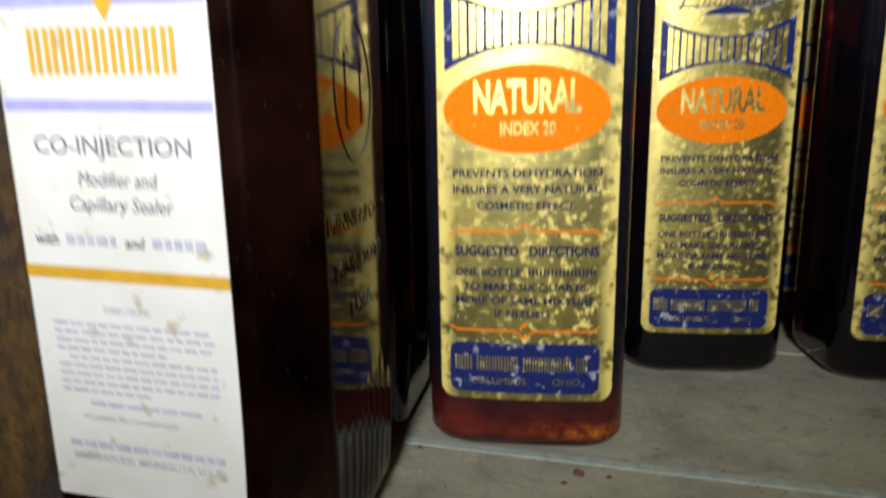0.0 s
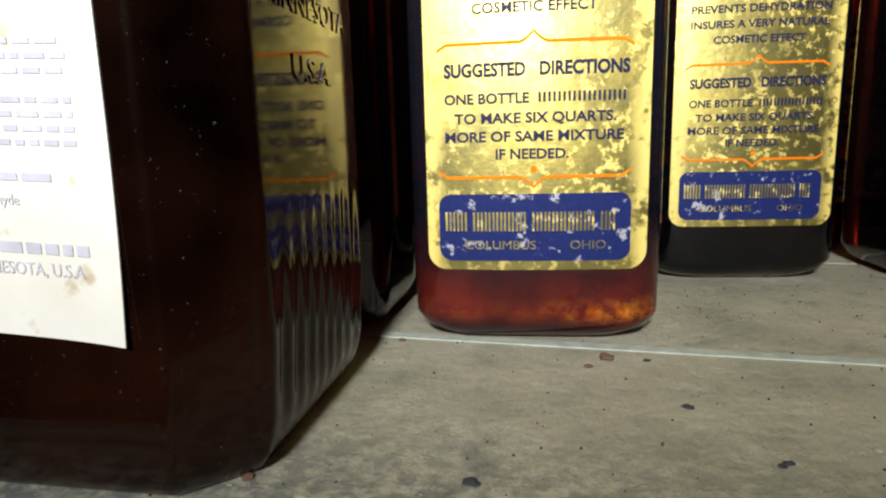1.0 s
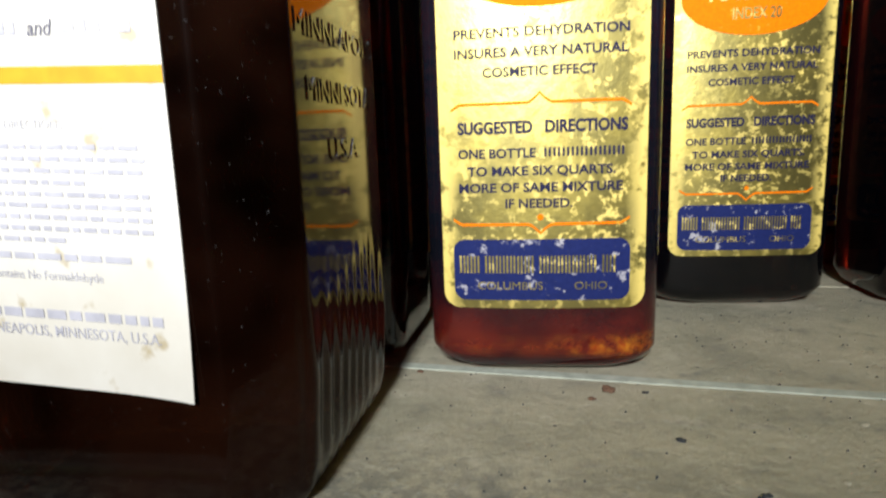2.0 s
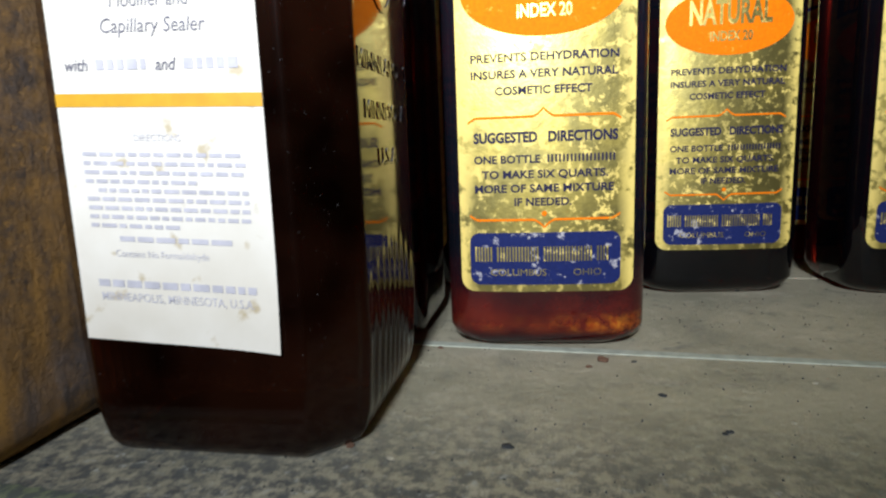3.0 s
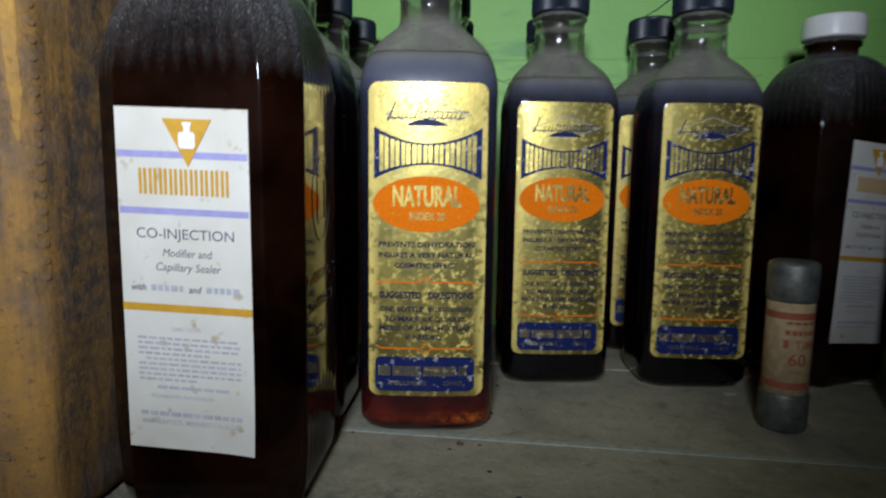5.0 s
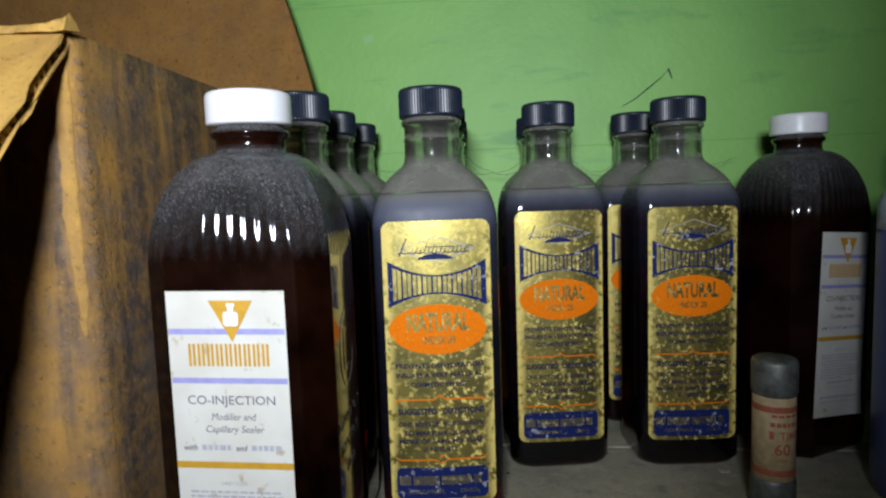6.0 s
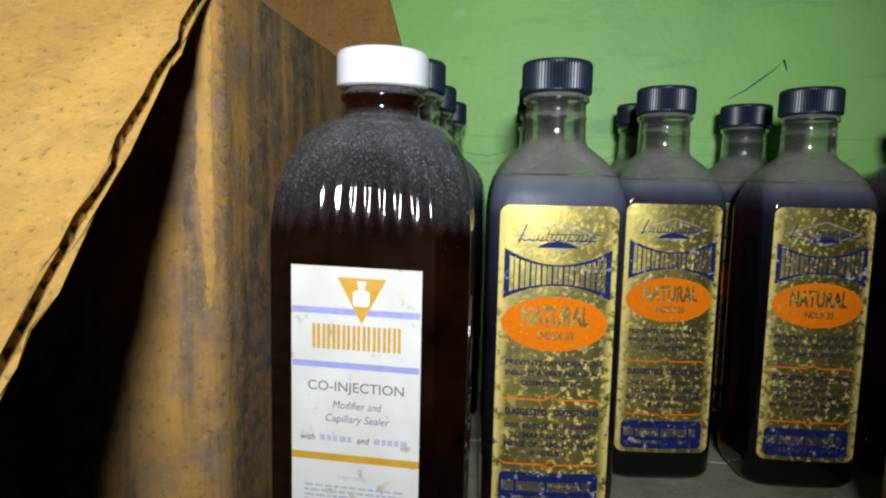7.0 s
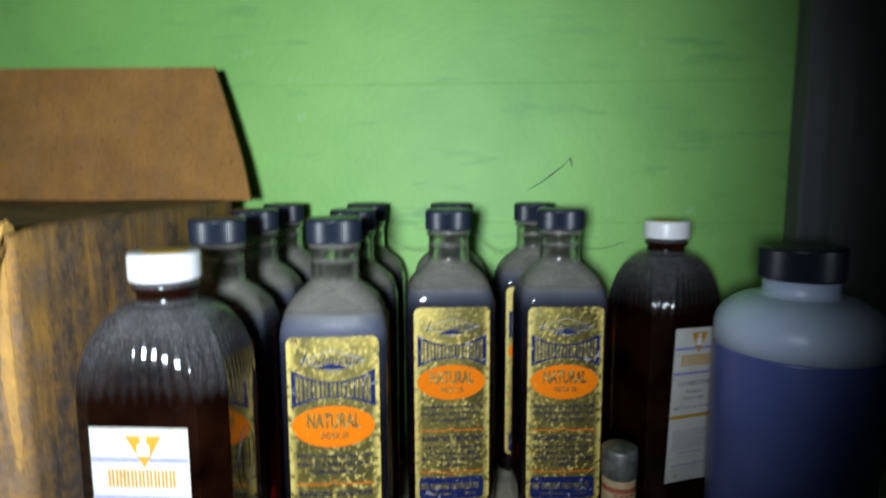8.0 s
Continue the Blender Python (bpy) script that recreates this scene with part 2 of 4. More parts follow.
def violet_fluid():
    n = Nodes("violet_fluid_behind_plastic")
    n.put("Base Color", n.ramp(n.noise(25, 3), (0.3, (0.075, 0.10, 0.30)), (0.7, (0.105, 0.135, 0.39))))
    n.put("Roughness", 0.36)
    return n.mat


AMBER, FILLED, FILLED_PLAIN, CLEAR, FOIL, PAPER = amber_glass(), filled_glass("fluid_filled_glass_sediment_and_glow", True, 1.0), filled_glass("fluid_filled_glass", False, 0.32), dusty_clear_glass(), gold_foil(), aged_paper()
NAVY = flaked("navy_ink", (0.012, 0.020, 0.098), 0.45, (0.34, 0.33, 0.36), 0.585)
ORANGE = flaked("orange_ink", (0.80, 0.185, 0.002), 0.7, (0.62, 0.30, 0.03), 0.63)
TEXT_INK = flaked("dark_ink", (0.018, 0.018, 0.05), 0.5, (0.30, 0.26, 0.10), 0.69)
MUSTARD = plain("mustard_ink", (0.55, 0.30, 0.02), 0.5, wear=0.15)
LILAC = plain("lilac_ink", (0.32, 0.31, 0.58), 0.5, wear=0.15)
GREY_INK = plain("grey_ink", (0.13, 0.13, 0.17), 0.6, wear=0.3)
FAINT_INK = plain("faint_grey_ink", (0.43, 0.43, 0.48), 0.6, wear=0.2)
BLACK_CAP = plain("black_plastic_cap", (0.012, 0.018, 0.034), 0.38, wear=0.4)
WHITE_CAP = plain("white_plastic_cap", (0.80, 0.79, 0.80), 0.35, wear=0.06)
KRAFT = cardboard("brown_cardboard", (0.40, 0.212, 0.050), (0.24, 0.138, 0.054))
KRAFT_IN = cardboard("tan_cardboard", (0.50, 0.30, 0.075), (0.40, 0.225, 0.052), 0.15)
KRAFT_RUB = cardboard("rubbed_cardboard", (0.46, 0.260, 0.062), (0.33, 0.185, 0.055), 0.35)
KRAFT_DARK = cardboard("grimy_cardboard", (0.27, 0.160, 0.065), (0.19, 0.12, 0.070), 0.4)
KRAFT_BACK = cardboard("orange_brown_cardboard", (0.30, 0.15, 0.040), (0.23, 0.115, 0.032), 0.2)
SHELF, WALL, OLD_WOOD = shelf_wood(), wall_paint(), old_wood()
LIP_PAINT = flaked("old_green_lip_paint", (0.19, 0.225, 0.145), 0.7, (0.10, 0.115, 0.105), 0.47)
GROOVE = plain("pale_seam_filler", (0.46, 0.50, 0.42), 0.8)
MILKY, VIOLET = milky_plastic(), violet_fluid()
FERRULE = plain("dull_grey_metal", (0.16, 0.165, 0.15), 0.5, 0.55, 0.5, 200)
FUSE_PAPER = plain("cream_paper", (0.40, 0.29, 0.15), 0.7, wear=0.3)
FUSE_RED = plain("brick_red_print", (0.30, 0.075, 0.035), 0.7, wear=0.3)
RUST = plain("rust_brown_crumb", (0.14, 0.075, 0.045), 0.9, wear=0.5)
SLATE = plain("dark_crumb", (0.035, 0.04, 0.045), 0.9, wear=0.5)
CHIP = plain("pale_paint_chip", (0.50, 0.47, 0.36), 0.85, wear=0.4)
COBWEB = plain("dusty_cobweb", (0.10, 0.11, 0.09), 0.9)
DARK_PLASTER = plain("dim_room_plaster", (0.22, 0.23, 0.21), 0.9, wear=0.3, scale=6)


# ---- mesh helpers ----
def part(name, bm, material, parent=None, label="", smooth=False):
    """Links a bmesh as one mesh object, under a thing or a part."""
    me = bpy.data.meshes.new(name)
    bmesh.ops.recalc_face_normals(bm, faces=bm.faces)
    bm.to_mesh(me)
    bm.free()
    me.materials.append(material)
    if smooth:
        for p in me.polygons:
            p.use_smooth = True
    ob = new(name, me)
    ob.parent = parent
    return tagged(ob, label)


def thing(name, m, label, category, group="", kind=""):
    e = new(name)
    e.empty_display_size = 0.02
    e.matrix_world = m
    return tagged(e, label, category, group, kind)


def ring(w, d, r, b=0.0, side=10, corner=8, chamfer=False):
    """A rounded (or chamfered) rectangle, its front and back bowed by b, counter-clockwise."""
    pts = []
    for cx, cy, a0 in ((1, -1, -90), (1, 1, 0), (-1, 1, 90), (-1, -1, 180)):
        ox, oy = cx * (w - r), cy * (d - r)
        for i in range(corner + 1):
            f = i / corner
            if chamfer:
                a, c = radians(a0), radians(a0 + 90)
                pts.append((ox + r * (math.cos(a) * (1 - f) + math.cos(c) * f), oy + r * (math.sin(a) * (1 - f) + math.sin(c) * f)))
            else:
                a = radians(a0 + 90 * f)
                pts.append((ox + r * math.cos(a), oy + r * math.sin(a)))
        a = radians(a0 + 90)
        nx, ny = {(1, -1): (1, 1), (1, 1): (-1, 1), (-1, 1): (-1, -1), (-1, -1): (1, -1)}[(cx, cy)]
        ex, ey = nx * (w - r), ny * (d - r)
        sx, sy = pts[-1]
        tx, ty = ex + r * math.cos(a), ey + r * math.sin(a)
        for i in range(1, side):
            f = i / side
            pts.append((sx + (tx - sx) * f, sy + (ty - sy) * f))
    out = []
    for x, y in pts:
        k = max(0.0, 1 - (x / w) ** 2)
        out.append((x, y + (b * k * (y / d) if d > 0 else 0)))
    return out


def loft(bm, rings, close_low=True, close_high=True):
    """Skins a list of (z, points) rings, all of one length."""
    rows = [[bm.verts.new((x, y, z)) for x, y in pts] for z, pts in rings]
    n = len(rows[0])
    for a, c in zip(rows, rows[1:]):
        for i in range(n):
            j = (i + 1) % n
            bm.faces.new((a[i], a[j], c[j], c[i]))
    if close_low:
        bm.faces.new(rows[0][::-1])
    if close_high:
        bm.faces.new(rows[-1])
    return rows


def circle(r, n, teeth=0.0, every=2):
    return [((r - (teeth if i % every == 0 else 0)) * math.cos(2 * math.pi * i / n), (r - (teeth if i % every == 0 else 0)) * math.sin(2 * math.pi * i / n)) for i in range(n)]


def lathe(bm, profile, n=48, close_low=True, close_high=True):
    loft(bm, [(z, circle(r, n)) for r, z in profile], close_low, close_high)


def box(bm, x0, x1, y0, y1, z0, z1, bevel=0.0):
    r = bmesh.ops.create_cube(bm, size=1.0, matrix=Matrix.Translation(((x0 + x1) / 2, (y0 + y1) / 2, (z0 + z1) / 2)) @ Matrix.Diagonal((x1 - x0, y1 - y0, z1 - z0, 1)))
    if bevel:
        edges = {e for v in r["verts"] for e in v.link_edges}
        bmesh.ops.bevel(bm, geom=list(edges), offset=bevel, segments=2, affect="EDGES", profile=0.5)


class Print:
    """Flat artwork of one ink in label units (u across, v up, metres from the label's middle), laid on a surface by wrap(u, v, lift)."""

    def __init__(self, wrap, lift):
        self.bm, self.wrap, self.lift = bmesh.new(), wrap, lift

    def strip(self, u0, u1, low, high, n=24):
        low = low if callable(low) else (lambda u, c=low: c)
        high = high if callable(high) else (lambda u, c=high: c)
        last = None
        for i in range(n + 1):
            u = u0 + (u1 - u0) * i / n
            pair = [self.bm.verts.new(self.wrap(u, f(u), self.lift)) for f in (low, high)]
            if last:
                self.bm.faces.new((last[0], pair[0], pair[1], last[1]))
            last = pair
        return self

    def bar(self, u0, u1, v, h, n=2):
        return self.strip(u0, u1, v - h / 2, v + h / 2, n)

    def oval(self, cu, cv, a, b, n=36):
        def edge(sign):
            return lambda u: cv + sign * b * math.sqrt(max(0.0, 1 - ((u - cu) / a) ** 2))
        last = None
        for i in range(n + 1):
            u = cu - a * math.cos(math.pi * i / n)
            pair = [self.bm.verts.new(self.wrap(u, edge(s)(u), self.lift)) for s in (-1, 1)]
            if last:
                self.bm.faces.new((last[0], pair[0], pair[1], last[1]))
            last = pair
        return self

    def rounded(self, u0, u1, v0, v1, r, n=10):
        mid = [u0 + r + (u1 - u0 - 2 * r) * i / 20 for i in range(21)]
        us = [u0 + r * (1 - math.cos(math.pi / 2 * i / n)) for i in range(n)] + mid + [u1 - r * (1 - math.cos(math.pi / 2 * i / n)) for i in range(n - 1, -1, -1)]
        last = None
        for u in us:
            e = max(0.0, r - min(u - u0, u1 - u))
            s = r - math.sqrt(max(0.0, r * r - e * e))
            pair = [self.bm.verts.new(self.wrap(u, w, self.lift)) for w in (v0 + s, v1 - s)]
            if last:
                self.bm.faces.new((last[0], pair[0], pair[1], last[1]))
            last = pair
        return self

    def words(self, text, u0, u1, v, h, bold=0.0, slant=0.0):
        """Lettering of the built-in font, fitted to a width and a capital height round v."""
        cu = bpy.data.curves.new("words", "FONT")
        cu.body, cu.offset, cu.shear, cu.resolution_u = text, bold, slant, 3
        tmp = new("words", cu)
        bpy.context.view_layer.update()
        me = bpy.data.meshes.new_from_object(tmp)
        co = [(p.co.x, p.co.y) for p in me.vertices]
        lo, hi = min(x for x, _ in co), max(x for x, _ in co)
        cap = 0.72
        vs = [self.bm.verts.new(self.wrap(u0 + (x - lo) / (hi - lo) * (u1 - u0), v + (y / cap - 0.5) * h, self.lift)) for x, y in co]
        for p in me.polygons:
            try:
                self.bm.faces.new([vs[i] for i in p.vertices])
            except ValueError:
                pass
        bpy.data.objects.remove(tmp)
        bpy.data.curves.remove(cu)
        bpy.data.meshes.remove(me)
        return self

    def dashes(self, u0, u1, v, h, seed, longest=0.0045):
        """A line of unreadable small print: bars of word length."""
        rnd = random.Random(seed)
        u = u0
        while u < u1 - 0.0008:
            w = min(rnd.uniform(0.0012, longest), u1 - u)
            self.bar(u, u + w, v, h, 1)
            u += w + 0.0006
        return self


# ---- structure ----
def build_shelf():
    shelf = thing("shelf", pose(0, 0, 0), "dusty grey-green painted wooden shelf with worn front lip", "shelf", kind="structure")
    x0, x1 = -0.62, 0.62
    # the front board has a worn, rounded nosing
    bm = bmesh.new()
    profile = [(0.1665, 0.0), (0.1665, -0.018), (0.056, -0.018), (0.0535, -0.0155), (0.0535, -0.0075), (0.0545, -0.005), (0.0575, -0.0035), (0.0640, -0.0028), (0.0672, -0.0016), (0.0705, -0.0004), (0.0750, 0.0)]
    cols = 120
    rows = []
    for i in range(cols + 1):
        x = x0 + (x1 - x0) * i / cols
        row = []
        for y, z in profile:
            j = noise.noise((x * 60, y * 80, z * 50)) * 0.0007 + noise.noise((x * 14, y * 9, 3)) * 0.0012
            row.append(bm.verts.new((x, y + (j if y < 0.1 else 0), z + (j * 0.5 if -0.01 < z < -0.0002 else 0))))
        rows.append(row)
    n = len(profile)
    for a, c in zip(rows, rows[1:]):
        for k in range(n):
            bm.faces.new((a[k], c[k], c[(k + 1) % n], a[(k + 1) % n]))
    bm.faces.new(rows[0])
    bm.faces.new(rows[-1][::-1])
    part("plank", bm, SHELF, shelf)
    bm = bmesh.new()
    box(bm, x0, x1, 0.1690, 0.275, -0.018, -0.0004, 0.0008)
    part("plank", bm, SHELF, shelf)
    bm = bmesh.new()
    box(bm, x0, x1, 0.2762, 0.367, -0.018, -0.0004, 0.0008)
    part("plank", bm, SHELF, shelf)
    bm = bmesh.new()
    box(bm, x0, x1, 0.1660, 0.1695, -0.012, 0.0003)
    part("seam", bm, GROOVE, shelf, "pale filled seam between boards")

    def lip(x, y):
        """Height of the worn front lip."""
        pts = sorted((py, pz) for py, pz in profile[5:])
        z = 0.0
        for (ya, za), (yb, zb) in zip(pts, pts[1:]):
            if ya <= y <= yb:
                z = za + (zb - za) * (y - ya) / (yb - ya)
        j = noise.noise((x * 60, y * 80, z * 50)) * 0.0007 + noise.noise((x * 14, y * 9, 3)) * 0.0012
        return z + (j * 0.5 if z < -0.0002 else 0.0)
    # a ragged band of old green paint is left along the lip, and pale scratches under it
    bm = bmesh.new()
    last = None
    for i in range(1200):
        x = -0.30 + 0.0005 * i
        lo = 0.0690 + 0.0014 * noise.noise((x * 45, 0, 7)) + 0.0009 * noise.noise((x * 400, 0, 8))
        hi = 0.0748 + 0.0012 * noise.noise((x * 38, 0, 9)) + 0.0008 * noise.noise((x * 330, 0, 10))
        if noise.noise((x * 55, 0, 12)) + 0.4 * noise.noise((x * 260, 0, 13)) < -0.22 or hi - lo < 0.0004:
            last = None
            continue
        col = [bm.verts.new((x, lo + (hi - lo) * f, lip(x, lo + (hi - lo) * f) + (0.0004 if f in (0.33, 0.66) else 0.00015))) for f in (0.0, 0.33, 0.66, 1.0)]
        if last:
            for k in range(3):
                bm.faces.new((last[k], col[k], col[k + 1], last[k + 1]))
        last = col
    part("paint_remnant", bm, LIP_PAINT, shelf, "worn remnant of grey-green paint")
    bm = bmesh.new()
    rnd = random.Random(21)
    for k in range(70):
        x, y, n = rnd.uniform(-0.12, 0.16), rnd.uniform(0.0575, 0.0705), rnd.randint(3, 11)
        w, slope = rnd.uniform(0.00012, 0.0003), rnd.uniform(-0.05, 0.05)
        last = None
        for i in range(n + 1):
            px, py = x + 0.0016 * i, y + slope * 0.0016 * i + 0.00015 * noise.noise((x * 900 + i, k, 0))
            q = w * math.sin(math.pi * (i + 0.4) / (n + 0.8))
            pair = [bm.verts.new((px, py + sgn * q, lip(px, py) + 0.00055)) for sgn in (-1, 1)]
            if last:
                bm.faces.new((last[0], pair[0], pair[1], last[1]))
            last = pair
    part("scratches", bm, CHIP, shelf, "fine pale scratches on the lip")
    return shelf


def build_wall():
    wall = thing("wall_back", pose(0, 0, 0), "green painted board wall with scuffs and cracks", "wall", kind="structure")
    for z0, z1 in ((-0.45, -0.02), (-0.02, 0.1935), (0.1935, 0.3065), (0.3065, 0.52), (0.52, 0.75)):
        bm = bmesh.new()
        box(bm, -0.75, 0.75, 0.3685, 0.386, z0, z1, 0.0003)
        part("board", bm, WALL, wall)
    bm = bmesh.new()
    pts = [(0.115, 0.2205), (0.125, 0.226), (0.134, 0.233), (0.143, 0.240), (0.149, 0.2465)]
    for k, ((xa, za), (xb, zb)) in enumerate(zip(pts, pts[1:])):
        w = (0.0004, 0.0009, 0.0013, 0.0008, 0.0003)[k]
        w2 = (0.0004, 0.0009, 0.0013, 0.0008, 0.0003)[k + 1]
        vs = [bm.verts.new(p) for p in ((xa, 0.3682, za - w / 2), (xb, 0.3682, zb - w2 / 2), (xb, 0.3679, zb + w2 / 2), (xa, 0.3679, za + w / 2))]
        bm.faces.new(vs)
    vs = [bm.verts.new(p) for p in ((0.1475, 0.3681, 0.2460), (0.1505, 0.3681, 0.2390), (0.1512, 0.3681, 0.2393), (0.1488, 0.3681, 0.2465))]
    bm.faces.new(vs)
    part("crack", bm, SLATE, wall, "dark splintered crack")


def build_room():
    for name, b in (("wall_left", (-0.80, -0.75, -2.4, 0.386, -0.45, 0.75)), ("wall_right", (0.75, 0.80, -2.4, 0.386, -0.45, 0.75)), ("wall_behind", (-0.80, 0.80, -2.45, -2.4, -0.45, 0.75)), ("floor", (-0.80, 0.80, -2.45, 0.386, -0.50, -0.45)), ("ceiling", (-0.80, 0.80, -2.45, 0.386, 0.75, 0.80))):
        bm = bmesh.new()
        box(bm, *b)
        tagged(part(name, bm, DARK_PLASTER), "plain dim plaster closing the room", name.split("_")[0], kind="structure")


def build_post():
    post = thing("upright_post", pose(0, 0, 0), "weathered grey wooden upright post beside the green wall", "post", kind="structure")
    bm = bmesh.new()
    box(bm, 0.3195, 0.424, 0.345, 0.368, 0.0, 0.74, 0.002)
    part("beam", bm, OLD_WOOD, post)


build_shelf()
build_wall()
build_room()
build_post()


# ---- bottles ----
def screw_cap(parent, r, z0, z1, material, label, teeth=0.0):
    bm = bmesh.new()
    n = 144
    e = 0.0011
    loft(bm, [(z0, circle(r - 0.0004, n)), (z0 + 0.0006, circle(r, n, 0)), (z0 + 0.0012, circle(r, n, teeth, 2)), (z1 - 0.0022, circle(r, n, teeth, 2)), (z1 - e, circle(r - 0.0002, n)), (z1 - 0.0003, circle(r - 0.0007, n)), (z1, circle(r - 0.0016, n)), (z1, circle(r * 0.5, n))])
    return part("cap", bm, material, parent, label, smooth=teeth == 0)


DW, DD, DB = 0.0288, 0.0222, 0.0022


def oblong_bottle(m, label):
    """The oblong cosmetic-fluid bottle: filled body, clear neck, ribbed cap, foil label with its print."""
    b = thing("oblong_bottle", m, label, "bottle", "oblong bottles on the shelf")
    low = [(0.0, 0.0235, 0.0170, 0.012, 0.0), (0.0012, 0.0256, 0.0192, 0.0115, 0.0005), (0.0030, 0.0275, 0.0210, 0.0095, 0.0012), (0.0065, DW, DD, 0.0075, DB), (0.030, DW, DD, 0.0058, DB), (0.148, DW, DD, 0.0058, DB), (0.152, 0.0285, DD, 0.0066, DB), (0.1565, 0.0278, 0.0217, 0.0085, 0.0019), (0.1605, 0.0267, 0.0210, 0.0108, 0.0014), (0.1625, 0.0260, 0.0206, 0.0118, 0.0011)]
    high = [(0.1628, 0.0259, 0.0206, 0.0119, 0.0011), (0.1648, 0.0249, 0.0201, 0.0130, 0.0008), (0.1673, 0.0233, 0.0192, 0.0140, 0.0004), (0.1705, 0.0203, 0.0178, 0.0146, 0.0001), (0.1735, 0.0169, 0.0160, 0.0149, 0), (0.1754, 0.0147, 0.0145, 0.0144, 0), (0.1772, 0.0137, 0.0137, 0.0137, 0), (0.1800, 0.0133, 0.0133, 0.0133, 0), (0.1868, 0.0132, 0.0132, 0.0132, 0), (0.1876, 0.0136, 0.0136, 0.0136, 0), (0.1884, 0.0131, 0.0131, 0.0131, 0), (0.1935, 0.0130, 0.0130, 0.0130, 0), (0.1945, 0.0143, 0.0143, 0.0143, 0), (0.1962, 0.0144, 0.0144, 0.0144, 0), (0.1975, 0.0128, 0.0128, 0.0128, 0), (0.206, 0.0122, 0.0122, 0.0122, 0)]
    bm = bmesh.new()
    loft(bm, [(z, ring(w, d, r, k)) for z, w, d, r, k in low])
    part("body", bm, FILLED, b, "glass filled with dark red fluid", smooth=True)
    bm = bmesh.new()
    outer = [(z, ring(w, d, r - 0.00005, k)) for z, w, d, r, k in high]
    inner = [(z, ring(w - 0.0022, d - 0.0022, r - 0.00225, k)) for z, w, d, r, k in reversed(high)]
    loft(bm, outer + inner + [outer[0]], False, False)
    part("neck", bm, CLEAR, b, "clear glass neck grey with dust", smooth=True)
    screw_cap(b, 0.0153, 0.1978, 0.2115, BLACK_CAP, "black ribbed plastic screw cap", 0.00035)

    # label: 49 mm wide, from 18 to 150 mm above the foot
    HW, V0, V1 = 0.0245, 0.018, 0.150

    def wrap(u, v, lift):
        return (u, -(DD + DB * (1 - (u / DW) ** 2)) - lift, v)

    def U(f):
        return -HW + 2 * HW * f

    def V(f):
        return V1 - (V1 - V0) * f
    sheet = Print(wrap, 0.00025).rounded(-HW, HW, V0, V1, 0.0042)
    r = bmesh.ops.extrude_face_region(sheet.bm, geom=sheet.bm.faces[:])
    bmesh.ops.translate(sheet.bm, verts=[v for v in r["geom"] if isinstance(v, bmesh.types.BMVert)], vec=(0, 0.0002, 0))
    lab = part("label", sheet.bm, FOIL, b, "flaking gold foil label with navy and orange print")
    L1, L2 = 0.00040, 0.00052
    bow = lambda u: (u / 0.0235) ** 2
    # bowed banner with the name as plain blocks
    p = Print(wrap, L1).strip(U(0.045), U(0.955), lambda u: V(0.252) - 0.0066 * bow(u), lambda u: V(0.186) + 0.0074 * bow(u), 40)
    part("banner", p.bm, NAVY, lab, "navy bow-shaped banner")
    edges = [0.085 + 0.83 * i / 9 for i in range(10)]
    top, foot = lambda u: V(0.192) + 0.0060 * bow(u), lambda u: V(0.246) - 0.0052 * bow(u)
    for a, c in zip(edges, edges[1:]):
        w = c - a
        for f0, f1 in ((0.08, 0.44), (0.54, 0.90)):
            part("name_block", Print(wrap, L2).strip(U(a + f0 * w), U(a + f1 * w), foot, top, 2).bm, FOIL, lab)
    # maker's mark: a thin diamond with a swash
    p = Print(wrap, L1)
    for s in (1, -1):
        p.strip(U(0.50), U(0.50 + s * 0.36), lambda u: V(0.098) + 0.0060 * (1 - abs(u) / 0.0177) - 0.00030, lambda u: V(0.098) + 0.0060 * (1 - abs(u) / 0.0177), 10)
        p.strip(U(0.50), U(0.50 + s * 0.36), lambda u: V(0.098) - 0.0060 * (1 - abs(u) / 0.0177), lambda u: V(0.098) - 0.0060 * (1 - abs(u) / 0.0177) + 0.00030, 10)
    part("diamond", p.bm, FAINT_INK, lab)
    p = Print(wrap, L2)
    def stroke(f, v, w, h, lean):
        """A slanted pen stroke."""
        vs = [p.bm.verts.new(wrap(U(f) + du, V(v) + dv, L2)) for du, dv in ((0, 0), (w, 0), (w + lean * h, h), (lean * h, h))]
        p.bm.faces.new(vs)
    stroke(0.155, 0.118, 0.0006, 0.0078, 0.42)
    for k in range(14):
        stroke(0.27 + 0.037 * k, 0.110, 0.00042, (0.0021, 0.0024, 0.0019)[k % 3] + (0.0021 if k in (3, 5) else 0.0), 0.38)
    p.strip(U(0.15), U(0.80), lambda u: V(0.111) + 0.00022 * math.sin(u * 1900), lambda u: V(0.111) + 0.00048 + 0.00022 * math.sin(u * 1900), 60)
    p.strip(U(0.40), U(0.84), lambda u: V(0.091), lambda u: V(0.091) + 0.00035, 10)
    p.strip(U(0.32), U(0.66), lambda u: V(0.133) + 0.0001, lambda u: V(0.133) + 0.0026 * max(0.0, math.sin((u - U(0.32)) / (U(0.66) - U(0.32)) * math.pi)) ** 0.7 + 0.0002, 20)
    part("swash", p.bm, NAVY, lab)
    part("oval", Print(wrap, L1).oval(U(0.49), V(0.375), 0.0222, 0.0116).bm, ORANGE, lab, "orange oval")
    p = Print(wrap, L2).words("NATURAL", U(0.205), U(0.785), V(0.348), 0.0084, 0.03).words("INDEX 20", U(0.35), U(0.65), V(0.412), 0.0034, 0.02)
